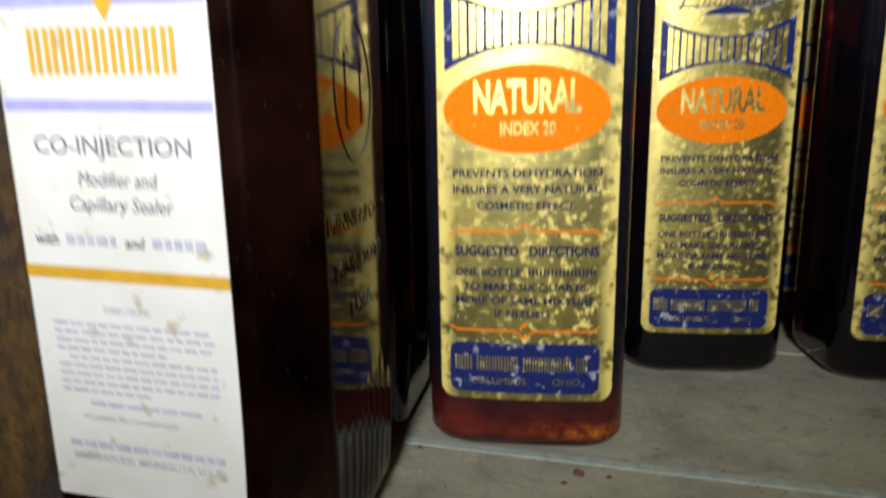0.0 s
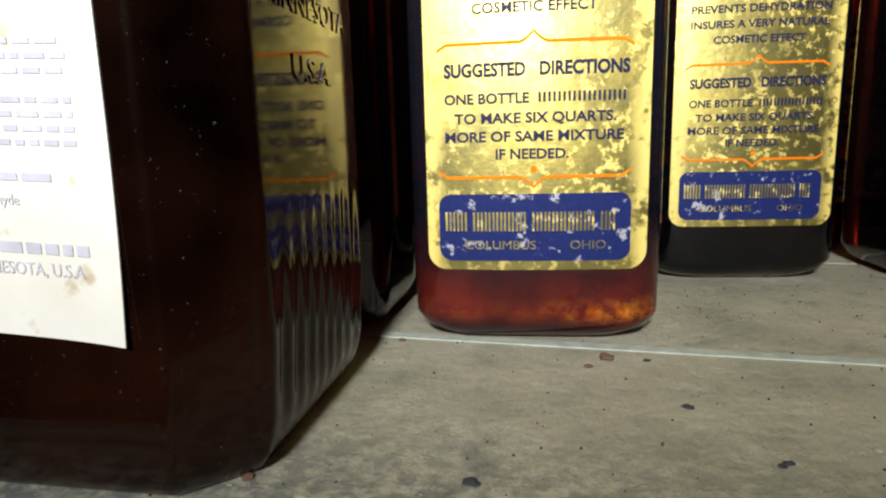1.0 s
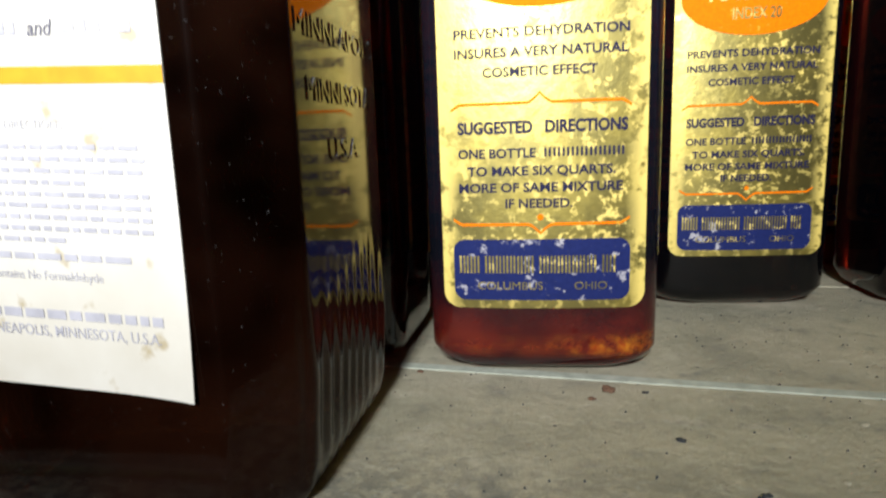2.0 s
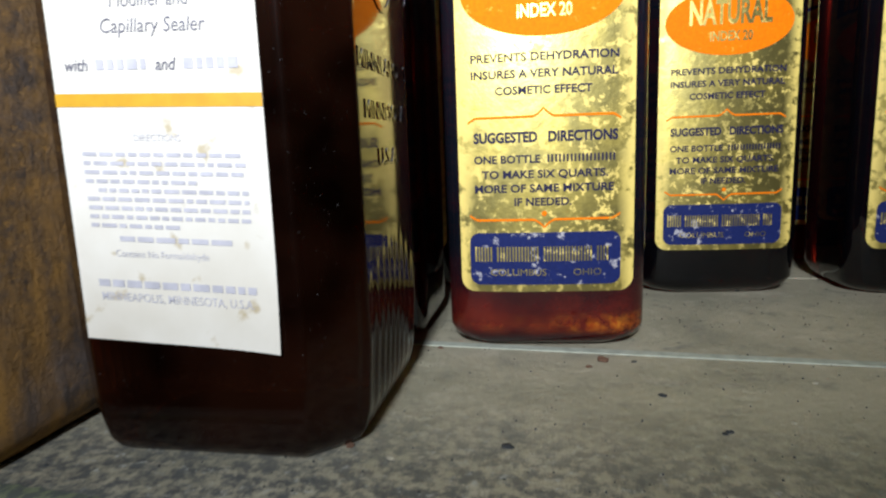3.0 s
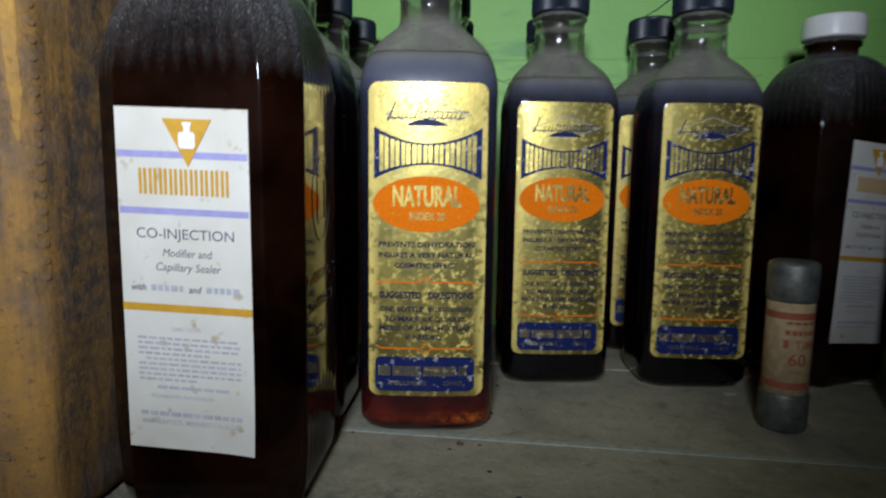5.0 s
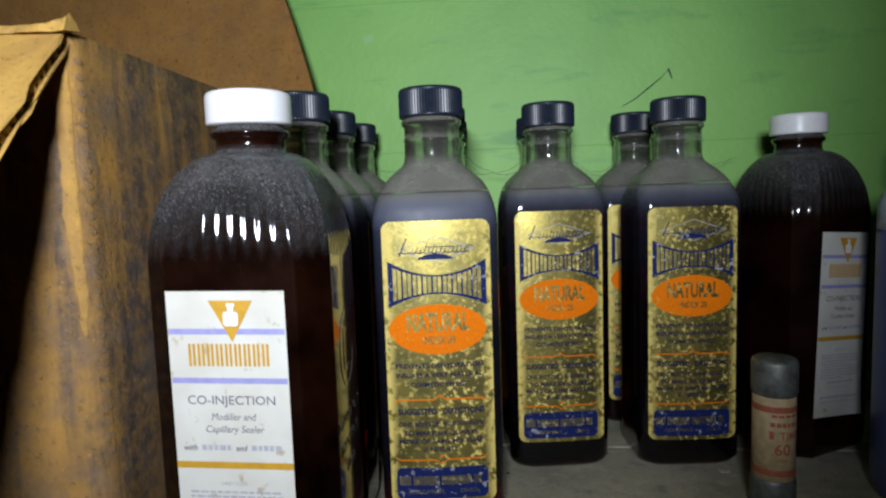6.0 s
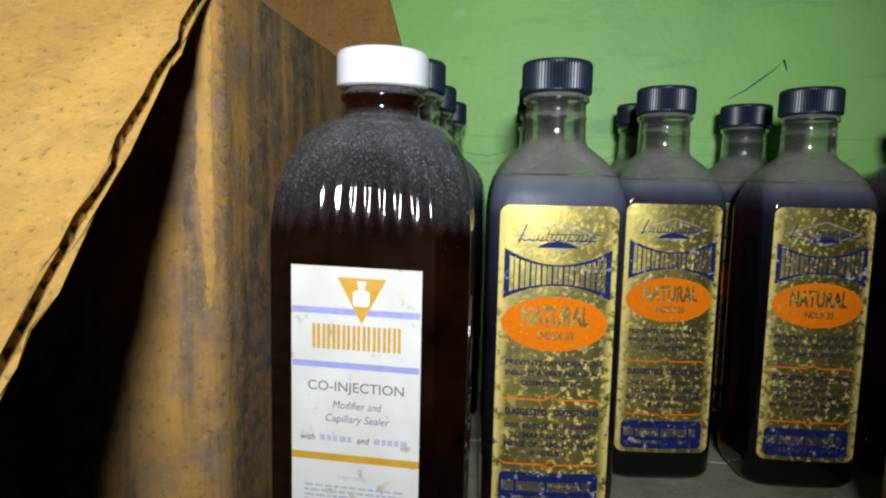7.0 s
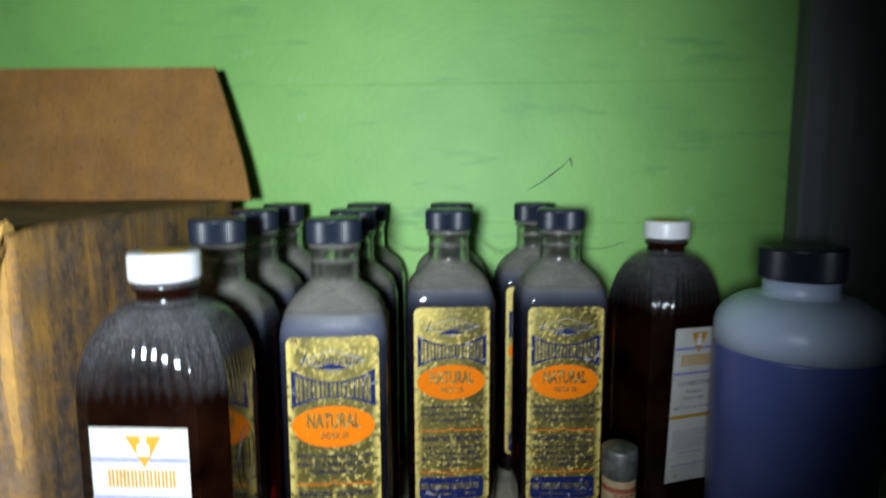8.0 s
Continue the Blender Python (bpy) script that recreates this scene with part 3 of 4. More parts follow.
    part("shade_lettering", p.bm, FOIL, lab)
    p = Print(wrap, L1)
    for text, a, c, v in (("PREVENTS DEHYDRATION", 0.085, 0.905, 0.502), ("INSURES A VERY NATURAL", 0.085, 0.90, 0.5355), ("COSMETIC EFFECT", 0.22, 0.76, 0.569), ("TO MAKE SIX QUARTS.", 0.135, 0.85, 0.743), ("MORE OF SAME MIXTURE", 0.092, 0.885, 0.773), ("IF NEEDED.", 0.32, 0.645, 0.802), ("ONE BOTTLE", 0.092, 0.47, 0.711)):
        p.words(text, U(a), U(c), V(v), 0.0022, 0.028)
    for i in range(9):
        a = 0.51 + 0.39 * i / 9
        p.bar(U(a), U(a + 0.011), V(0.711), 0.0021, 1).bar(U(a + 0.021), U(a + 0.032), V(0.711), 0.0021, 1)
    p.words("SUGGESTED", U(0.092), U(0.455), V(0.665), 0.0028, 0.042).words("DIRECTIONS", U(0.515), U(0.905), V(0.665), 0.0028, 0.042)
    part("lettering", p.bm, TEXT_INK, lab)
    for v, up in ((0.6235, 1), (0.841, -1)):
        def rule(u, v=v, up=up):
            e = abs(u - U(0.49)) / 0.0212
            return V(v) + up * (0.0022 * max(0.0, 1 - e * 7) ** 1.5 - 0.0015 * max(0.0, e - 0.90) * 9)
        part("rule", Print(wrap, L1).strip(U(0.06), U(0.92), lambda u: rule(u) - 0.00033, lambda u: rule(u) + 0.00033, 60).bm, ORANGE, lab)
    part("dot", Print(wrap, L1).oval(U(0.49), V(0.828), 0.00075, 0.00075, 12).bm, ORANGE, lab)
    part("maker_panel", Print(wrap, L1).rounded(U(0.055), U(0.925), V(0.984), V(0.869), 0.0028).bm, NAVY, lab, "rounded navy panel")
    p = Print(wrap, L2)
    u = 0.085
    for count in (3, 7, 8, 2):
        for i in range(count):
            p.bar(U(u), U(u + 0.0095), V(0.916), 0.0043, 1).bar(U(u + 0.0185), U(u + 0.028), V(0.916), 0.0043, 1)
            u += 0.0355
        u += 0.022
    p.words("COLUMBUS", U(0.175), U(0.50), V(0.956), 0.0020, 0.0).words("OHIO", U(0.655), U(0.815), V(0.956), 0.0020, 0.0)
    part("panel_lettering", p.bm, FOIL, lab)
    return b


RW, RD = 0.0303, 0.0303
BROAD = 1.075  # the body is broader than it is deep


def fluted_bottle(m, label):
    """The square amber bottle with chamfered corners, fluted dome, white cap and paper label."""
    b = thing("fluted_bottle", m, label, "bottle", "amber bottles with white caps")
    # (height, half width, squareness from 0 round to 1 square)
    prof = [(z, RW - k, 1.0) for z, k in ((0.0, 0.0046), (0.0006, 0.0036), (0.0018, 0.0022), (0.0040, 0.0009), (0.0075, 0.0002))]
    prof += [(0.0095 + 0.034 * i / 10, RW, 1.0) for i in range(0, 11)] + [(0.090, RW, 1.0), (0.130, RW, 1.0)]
    for i in range(0, 31):
        a = math.pi / 2 * i / 30
        prof.append((0.1400 + 0.0392 * math.sin(a), 0.0134 + (RW - 0.0134) * math.cos(a) ** 0.80, max(0.0, 1 - (i / 25) ** 2.0)))
    prof += [(z, w, 0.0) for z, w in ((0.1807, 0.0128), (0.1827, 0.0126), (0.1844, 0.0127), (0.1854, 0.0142), (0.1874, 0.0144), (0.1884, 0.0128), (0.1897, 0.0124))]
    rings = []
    N = 352
    for z, w, square in prof:
        dome = max(0.0, min(1.0, (z - 0.140) / 0.012, (0.1745 - z) / 0.010))
        foot = max(0.0, min(1.0, (z - 0.006) / 0.006, (0.040 - z) / 0.018))
        out = []
        for i in range(N):
            t = 2 * math.pi * i / N
            c, q = abs(math.cos(t)), abs(math.sin(t))
            flat = min(w / max(c, q), (2 * w - 0.0095 + 0.5 * max(0.0, RW - w) * (z < 0.02)) / (c + q))
            r = flat * square + w * (1 - square)
            wave = 0.5 - 0.5 * math.cos(t * 44)
            r -= 0.0006 * dome * (w / RW) * wave + (0.0006 * foot * wave if abs(math.cos(t)) * r > 0.96 * w else 0.0)
            broad = 1 + (BROAD - 1) * math.sqrt(square) * min(1.0, 0.25 + z / 0.03)
            out.append((r * math.cos(t) * broad, r * math.sin(t)))
        rings.append((z, out))
    bm = bmesh.new()
    loft(bm, rings)
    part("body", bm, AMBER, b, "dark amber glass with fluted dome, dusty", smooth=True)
    screw_cap(b, 0.0157, 0.1897, 0.2017, WHITE_CAP, "white plastic screw cap")
    bm = bmesh.new()
    lathe(bm, [(0.0096, 0.2016), (0.0096, 0.20195), (0.0094, 0.2020)], 40, True, True)
    part("cap_print", bm, MUSTARD, b, "mustard disc printed on the cap")

    # raised glass lettering on the flank
    def flank(u, v, lift):
        return (RW * BROAD + lift, u, v)
    p = Print(flank, 0.00025)
    for text, a, c, v in (("MINNEAPOLIS", -0.019, 0.019, 0.078), ("MINNESOTA", -0.016, 0.016, 0.0685), ("U.S.A.", -0.008, 0.008, 0.059)):
        p.words(text, a, c, v, 0.0038, 0.0)
    for k in range(28):
        a, c = 2 * math.pi * k / 28, 2 * math.pi * (k + 1) / 28
        vs = [p.bm.verts.new(flank(s * math.cos(t) * 0.8, 0.104 + s * math.sin(t), 0.00025)) for s, t in ((0.0150, a), (0.0150, c), (0.0138, c), (0.0138, a))]
        p.bm.faces.new(vs)
    p.bar(-0.0055, -0.004, 0.104, 0.015, 1).bar(0.004, 0.0055, 0.104, 0.015, 1).bar(-0.004, 0.004, 0.0965, 0.0015, 1).bar(-0.004, 0.004, 0.1115, 0.0015, 1)
    r = bmesh.ops.extrude_face_region(p.bm, geom=p.bm.faces[:])
    bmesh.ops.translate(p.bm, verts=[v for v in r["geom"] if isinstance(v, bmesh.types.BMVert)], vec=(-0.0005, 0, 0))
    part("raised_lettering", p.bm, AMBER, b, "raised amber glass lettering and round emblem")

    HW, V0, V1 = 0.0204, 0.0247, 0.1318

    def wrap(u, v, lift):
        # the lower corner has come loose and curls a little
        f = (v - V0) / (V1 - V0)
        curl = 0.0012 * max(0.0, (u / HW)) ** 3 * max(0.0, 1 - f * 4) ** 2
        drop = 0.0016 * (u / HW) * (1 - 0.6 * f)
        return (u - 0.0018, -RD - lift - curl, v - drop * 0.7)

    def U(f):
        return -HW + 2 * HW * f

    def V(f):
        return V1 - (V1 - V0) * f
    sheet = Print(wrap, 0.00025)
    steps = 24
    for k in range(steps):
        sheet.strip(-HW, HW, V0 + (V1 - V0) * k / steps, V0 + (V1 - V0) * (k + 1) / steps, 16)
    bmesh.ops.remove_doubles(sheet.bm, verts=sheet.bm.verts[:], dist=0.00001)
    r = bmesh.ops.extrude_face_region(sheet.bm, geom=sheet.bm.faces[:])
    bmesh.ops.translate(sheet.bm, verts=[v for v in r["geom"] if isinstance(v, bmesh.types.BMVert)], vec=(0, 0.0002, 0))
    lab = part("label", sheet.bm, PAPER, b, "stained white paper label with mustard and lilac print", smooth=False)
    L1, L2 = 0.00038, 0.00048
    c0 = U(0.545)
    half = 0.0076
    p = Print(wrap, L2).strip(c0 - half, c0 + half, lambda u: V(0.163) + (V(0.030) - V(0.163)) * abs(u - c0) / half, V(0.030), 24)
    part("triangle", p.bm, MUSTARD, lab, "mustard triangle emblem")
    p = Print(wrap, L2 + 0.0001).rounded(c0 - 0.0027, c0 + 0.0024, V(0.112), V(0.066), 0.0010).bar(c0 - 0.0010, c0 + 0.0010, V(0.056), 0.0020).bar(c0 - 0.0014, c0 + 0.0014, V(0.044), 0.0011)
    part("emblem", p.bm, WHITE_CAP, lab)
    for v in (0.130, 0.290):
        part("lilac_band", Print(wrap, L1).bar(U(0.01), U(0.99), V(v), 0.0020, 16).bm, LILAC, lab)
    part("mustard_band", Print(wrap, L1).bar(U(0.0), U(1.0), V(0.571), 0.0024, 16).bm, MUSTARD, lab)
    for i in range(9):
        a = 0.165 + 0.70 * i / 9
        for f in (0.0, 0.036):
            part("name_block", Print(wrap, L1).bar(U(a + f), U(a + f + 0.023), V(0.206), 0.0078, 1).bm, MUSTARD, lab)
    p = Print(wrap, L1).words("CO-INJECTION", U(0.13), U(0.875), V(0.353), 0.0032, 0.004)
    p.words("with", U(0.07), U(0.185), V(0.512), 0.0022, 0.012, 0.25).words("and", U(0.515), U(0.615), V(0.512), 0.0022, 0.012, 0.25)
    p.words("Modifier and", U(0.325), U(0.705), V(0.408), 0.0026, 0.0, 0.2).words("Capillary Sealer", U(0.27), U(0.77), V(0.449), 0.0026, 0.0, 0.2)
    part("lettering", p.bm, GREY_INK, lab)
    p = Print(wrap, L1)
    p.dashes(U(0.225), U(0.47), V(0.512), 0.0019, 41, 0.0022).dashes(U(0.65), U(0.915), V(0.512), 0.0019, 42, 0.0022)
    p.words("DIRECTIONS", U(0.37), U(0.60), V(0.633), 0.0013).words("Contains No Formaldehyde", U(0.21), U(0.68), V(0.836), 0.0014)
    p.words("MINNEAPOLIS, MINNESOTA, U.S.A.", U(0.11), U(0.885), V(0.916), 0.0017, 0.004)
    for k in range(9):
        p.dashes(U(0.10 if k not in (4,) else 0.16), U(0.90 if k not in (3, 8) else (0.68 if k == 3 else 0.55)), V(0.662 + 0.0156 * k), 0.00075, k, 0.0032)
    p.dashes(U(0.24), U(0.80), V(0.810), 0.0010, 33)
    p.dashes(U(0.10), U(0.90), V(0.892), 0.0014, 34, 0.0034)
    part("small_print", p.bm, FAINT_INK, lab)
    return b


first = oblong_bottle(pose(-0.0036, 0.1905, 0, 0, 0, 8), "oblong bottle of dark red fluid with orange sediment and gold label")
for x, y, yaw, label in (
    (0.0555, 0.2635, 9, "oblong bottle of dark fluid, flaked gold label, dusty shoulders"),
    (0.1300, 0.2690, 6, "oblong bottle of dark fluid, badly flaked gold label, black cap"),
    (-0.0680, 0.1860, 4, "dusty oblong bottle standing beside the fluted amber bottle"),
    (-0.0735, 0.2568, 5, "dusty oblong bottle in the row beside the cardboard box"),
    (-0.0765, 0.3240, 3, "dusty oblong bottle at the green wall beside the box"),
    (-0.0080, 0.2600, 6, "dusty oblong bottle standing behind another"),
    (-0.0125, 0.3310, 4, "dusty oblong bottle standing against the green wall"),
    (0.0525, 0.3330, 5, "dusty oblong bottle at the wall with a cobweb on its cap"),
    (0.1175, 0.3360, 7, "dusty oblong bottle with gold label against the wall"),
):
    other = tagged(copy_thing(first, pose(x, y, 0, 0, 0, yaw)), label)
    for child in other.children:
        if child.name.startswith("body"):
            child.material_slots[0].link = "OBJECT"
            child.material_slots[0].material = FILLED_PLAIN

amber = fluted_bottle(pose(-0.0632, 0.1192, 0, 0, 0, 4.5), "square amber glass bottle, white cap, white paper label, dusty fluted dome")
turned = tagged(copy_thing(amber, pose(0.2068, 0.2940, 0, 0, 0, 31)), "square amber bottle with white cap turned aside, beside a plastic jug")
for child in turned.children:
    if child.name.startswith("label"):
        # this label was stuck on askew
        child.matrix_basis = Matrix.Translation((0, 0, 0.079)) @ Matrix.Rotation(radians(2.5), 4, "Y") @ Matrix.Translation((0, 0, -0.079))


def plastic_jug():
    jug = thing("plastic_jug", pose(0.2605, 0.2150, 0), "round milky plastic bottle half filled with violet fluid, black cap", "jug")
    bm = bmesh.new()
    lathe(bm, [(0.040, 0.0), (0.0432, 0.0012), (0.0445, 0.004), (0.0446, 0.135), (0.0446, 0.1365)], 72)
    part("fluid_body", bm, VIOLET, jug, "violet fluid showing through the plastic", smooth=True)
    bm = bmesh.new()
    prof = [(0.0446, 0.1365), (0.0446, 0.146)]
    for i in range(1, 13):
        a = math.pi / 2 * i / 12
        prof.append((0.0205 + 0.0241 * math.cos(a), 0.146 + 0.0200 * math.sin(a)))
    prof += [(0.0198, 0.1690), (0.0198, 0.1765)]
    lathe(bm, prof, 72)
    part("shoulder", bm, MILKY, jug, "milky translucent plastic shoulder", smooth=True)
    screw_cap(jug, 0.0222, 0.1755, 0.1940, BLACK_CAP, "black ribbed plastic cap", 0.0007)


plastic_jug()


# ---- cardboard box ----
def corrugated(bm, width, length, thick=0.0046):
    """A flap of two liners with a waved core; x across, -y outwards, its top face at z = 0."""
    for z0, z1 in ((-0.0007, 0.0), (-thick, -thick + 0.0007)):
        nx, ny = 24, 24
        grid = {}
        for k, z in enumerate((z0, z1)):
            for i in range(nx + 1):
                for j in range(ny + 1):
                    x, y = -width * i / nx, -length * j / ny
                    rag = 0.0018 * noise.noise((y * 110, z * 700, 1)) if i == 0 else 0.0
                    warp = 0.0011 * noise.noise((x * 14, y * 14, 5))
                    grid[k, i, j] = bm.verts.new((x + rag, y, z + warp))
        for i in range(nx):
            for j in range(ny):
                bm.faces.new((grid[0, i, j], grid[0, i, j + 1], grid[0, i + 1, j + 1], grid[0, i + 1, j]))
                bm.faces.new((grid[1, i, j], grid[1, i + 1, j], grid[1, i + 1, j + 1], grid[1, i, j + 1]))
        for j in range(ny):
            for i in (0, nx):
                bm.faces.new((grid[0, i, j], grid[0, i, j + 1], grid[1, i, j + 1], grid[1, i, j]))
        for i in range(nx):
            for j in (0, ny):
                bm.faces.new((grid[0, i, j], grid[0, i + 1, j], grid[1, i + 1, j], grid[1, i, j]))


def core(bm, width, length, thick=0.0046, pitch=0.0085):
    """The waved sheet between the liners, set back a little."""
    n = int(length / pitch * 8)
    last = None
    for j in range(n + 1):
        y = -length * j / n
        warp = 0.0011 * noise.noise((0, y * 14, 5))
        z = -thick / 2 + (thick / 2 - 0.0007) * math.sin(2 * math.pi * y / pitch) + warp
        pair = [bm.verts.new((x, y, z)) for x in (-0.0032, -width + 0.003)]
        # the crushed edge, open between the flutes
        deep = -0.0010 - 0.0020 * max(0.0, math.sin(4 * math.pi * y / pitch + 0.6 * math.sin(y * 300))) ** 2
        pair += [bm.verts.new((deep + 0.0005 * noise.noise((y * 500, q, 2)), y, q + warp)) for q in (-thick + 0.0008, -0.0008)]
        if last:
            bm.faces.new((last[0], pair[0], pair[1], last[1]))
            bm.faces.new((last[2], pair[2], pair[3], last[3]))
        last = pair


def cardboard_box():
    bx = thing("cardboard_box", pose(-0.0975, 0.0690, 0, 0, 0, 3.0), "worn brown corrugated cardboard box, its flaps open", "box")
    W, D, H, T = 0.30, 0.243, 0.2150, 0.0042
    # walls with a bulge and soft, rounded corners; the box is open inside
    bm = bmesh.new()
    rr = 0.0075

    def outline(inset, z):
        pts = []
        bow = 0.004 * math.sin(math.pi * max(0.0, min(1.0, z / H)))
        seq = [(0, 0, -90), (0, D, 0), (-W, D, 90), (-W, 0, 180)]
        for cx, cy, a0 in seq:
            ox, oy = cx + (-rr if cx == 0 else rr), cy + (rr if cy == 0 else -rr)
            for i in range(9):
                a = radians(a0 + 90 * i / 8)
                pts.append((ox + (rr - inset) * math.cos(a), oy + (rr - inset) * math.sin(a)))
            nx, ny = seq[(seq.index((cx, cy, a0)) + 1) % 4][:2]
            ex, ey = nx + (-rr if nx == 0 else rr), ny + (rr if ny == 0 else -rr)
            a = radians(a0 + 90)
            sx, sy = pts[-1]
            tx, ty = ex + (rr - inset) * math.cos(a), ey + (rr - inset) * math.sin(a)
            for i in range(1, 24):
                f = i / 24
                px, py = sx + (tx - sx) * f, sy + (ty - sy) * f
                k = bow * math.sin(math.pi * f) * 0.3 + 0.0008 * noise.noise((px * 40, py * 40, z * 25)) + 0.0016 * max(0.0, 1 - z / 0.03) * noise.noise((px * 130 + z * 200, py * 90, z * 260))
                pts.append((px + k * math.cos(radians(a0 + 90)), py + k * math.sin(radians(a0 + 90))))
        return pts
    zs = [0.0006, 0.003, 0.006, 0.010, 0.014, 0.018] + [H * i / 20 for i in range(2, 21)]
    tuck = {0.0006: 0.0045, 0.003: 0.0014}
    loft(bm, [(z, outline(tuck.get(z, 0.0), z)) for z in zs] + [(z, outline(T + tuck.get(z, 0.0) * 0.6, z)) for z in reversed(zs)], True, True)
    part("carton", bm, KRAFT, bx, "brown cardboard walls with dark vertical stains", smooth=True)
    bm = bmesh.new()
    bmesh.ops.create_icosphere(bm, subdivisions=3, radius=1.0)
    for v in bm.verts:
        k = 1 + 0.7 * noise.noise((v.co.x * 2.3, v.co.y * 2.3, v.co.z * 2.3 + 4))
        v.co = Vector((-0.0125 + v.co.x * 0.0030 * k, v.co.y * 0.0013 * k, 0.029 + v.co.z * 0.0014 * k - v.co.x * 0.0006))
    part("torn_nub", bm, KRAFT_DARK, bx, "dark torn nub of cardboard")
    # the front corner is rubbed pale, with a ladder of crushed flutes beside it
    def corner_at(a, lift):
        """A place round the corner: a in metres of surface from the middle of its curve, front side negative."""
        arc = rr * math.pi / 4
        if a < -arc:
            return (-rr + (a + arc), -lift)
        if a > arc:
            return (lift, rr + (a - arc))
        g = radians(-45) + a / rr
        return (-rr + (rr + lift) * math.cos(g), rr + (rr + lift) * math.sin(g))
    bm = bmesh.new()
    rows = []
    for i in range(91):
        z = 0.105 + (H - 0.107) * i / 90
        wide = min(1.0, (z - 0.09) / 0.07)
        lo = -0.0042 * wide + 0.0009 * noise.noise((z * 60, 1, 0)) + 0.0006 * noise.noise((z * 260, 2, 0))
        hi = 0.0012 * wide + 0.0008 * noise.noise((z * 70, 5, 0)) + 0.0005 * noise.noise((z * 300, 6, 0))
        row = []
        for k in range(9):
            a = lo + (hi - lo) * k / 8
            lift = (-0.0003 if k in (0, 8) else 0.0003) + 0.0002 * noise.noise((a * 500, z * 180, 3)) - 0.0007 * max(0.0, 1 - (z - 0.105) / 0.035)
            row.append(bm.verts.new((*corner_at(a, lift), z)))
        rows.append(row)
    for p, q in zip(rows, rows[1:]):
        for k in range(8):
            bm.faces.new((p[k], p[k + 1], q[k + 1], q[k]))
    part("rubbed_corner", bm, KRAFT_RUB, bx, "pale rubbed cardboard corner", smooth=True)
    for i in range(27):
        z = 0.082 + 0.0048 * i
        bm = bmesh.new()
        a0, a1 = 0.0022 + 0.0006 * noise.noise((i * 0.7, 0, 1)), 0.0052 + 0.0006 * noise.noise((i * 0.6, 3, 1))
        top, low = [], []
        for k in range(7):
            a = a0 + (a1 - a0) * k / 6
            h = 0.00125 * math.sin(math.pi * (0.12 + 0.76 * k / 6)) + 0.0003 * noise.noise((i, k * 0.8, 2))
            top.append(bm.verts.new((*corner_at(a, 0.00015), z + h)))
            low.append(bm.verts.new((*corner_at(a, 0.00035), z - h)))
        for k in range(6):
            bm.faces.new((low[k], low[k + 1], top[k + 1], top[k]))
        part("crushed_flute", bm, KRAFT_DARK, bx)
    # side flap folded flat over the top
    bm = bmesh.new()
    corrugated(bm, W - 0.012, D - 0.012)
    core(bm, W - 0.012, D - 0.012)
    f = part("side_flap", bm, KRAFT, bx)
    f.matrix_basis = Matrix.Translation((-0.006, D - 0.006, H + 0.0005))
    # front flap hanging outwards
    bm = bmesh.new()
    corrugated(bm, W - 0.004, 0.170)
    f = part("front_flap", bm, KRAFT_IN, bx, "tan flap with torn corrugated edge, hanging outwards")
    f.matrix_basis = pose(-0.001, 0.002, H + 0.001, 45, 0, 5.5)
    bm = bmesh.new()
    core(bm, W - 0.004, 0.170)
    part("fluting", bm, KRAFT_IN, f, "wavy corrugated core")
    bm = bmesh.new()
    rows = []
    for i in range(41):
        x = -0.062 + 0.064 * i / 40
        lift = 0.0022 + 0.0035 * max(0.0, noise.noise((x * 160, 0, 3))) + (0.0014 if i > 36 else 0.0)
        rows.append([bm.verts.new((x, yy + 0.0015 * noise.noise((x * 220, yy * 300, 8)), H + zz)) for yy, zz in ((-0.0030, -0.0010), (-0.0016, lift * 0.7), (0.0006, lift), (0.0030, lift * 0.6), (0.0048, 0.0004))])
    for a, c in zip(rows, rows[1:]):
        for k in range(4):
            bm.faces.new((a[k], c[k], c[k + 1], a[k + 1]))
        bm.faces.new((a[4], c[4], c[0], a[0]))
    bm.faces.new(rows[0])
    bm.faces.new(rows[-1][::-1])
    part("torn_hinge", bm, KRAFT_IN, bx, "ragged torn paper along the fold")
    # back flap standing up against the wall
    bm = bmesh.new()
    nx, ny = 20, 12
    rows = []
    for side in (0, 1):
        rows.append([[bm.verts.new((-W * i / nx * 1.0 - (0.0295 * (j / ny) ** 1.2 if i == 0 else 0.0) + (0.014 if i == 0 else 0), side * T + 0.018 * j / ny + 0.0015 * noise.noise((i * 0.4, j * 0.4, 2)), 0.100 * j / ny)) for j in range(ny + 1)] for i in range(nx + 1)])
    for i in range(nx):
        for j in range(ny):
            for s, q in enumerate(rows):
                bm.faces.new((q[i][j], q[i + 1][j], q[i + 1][j + 1], q[i][j + 1]))
    for j in range(ny):
        for i in (0, nx):
            bm.faces.new((rows[0][i][j], rows[0][i][j + 1], rows[1][i][j + 1], rows[1][i][j]))
    for i in range(nx):
        for j in (0, ny):
            bm.faces.new((rows[0][i][j], rows[0][i + 1][j], rows[1][i + 1][j], rows[1][i][j]))
    f = part("back_flap", bm, KRAFT_BACK, bx, "orange-brown flap standing up at the wall")
    f.matrix_basis = Matrix.Translation((0, D - 0.006, H))


cardboard_box()


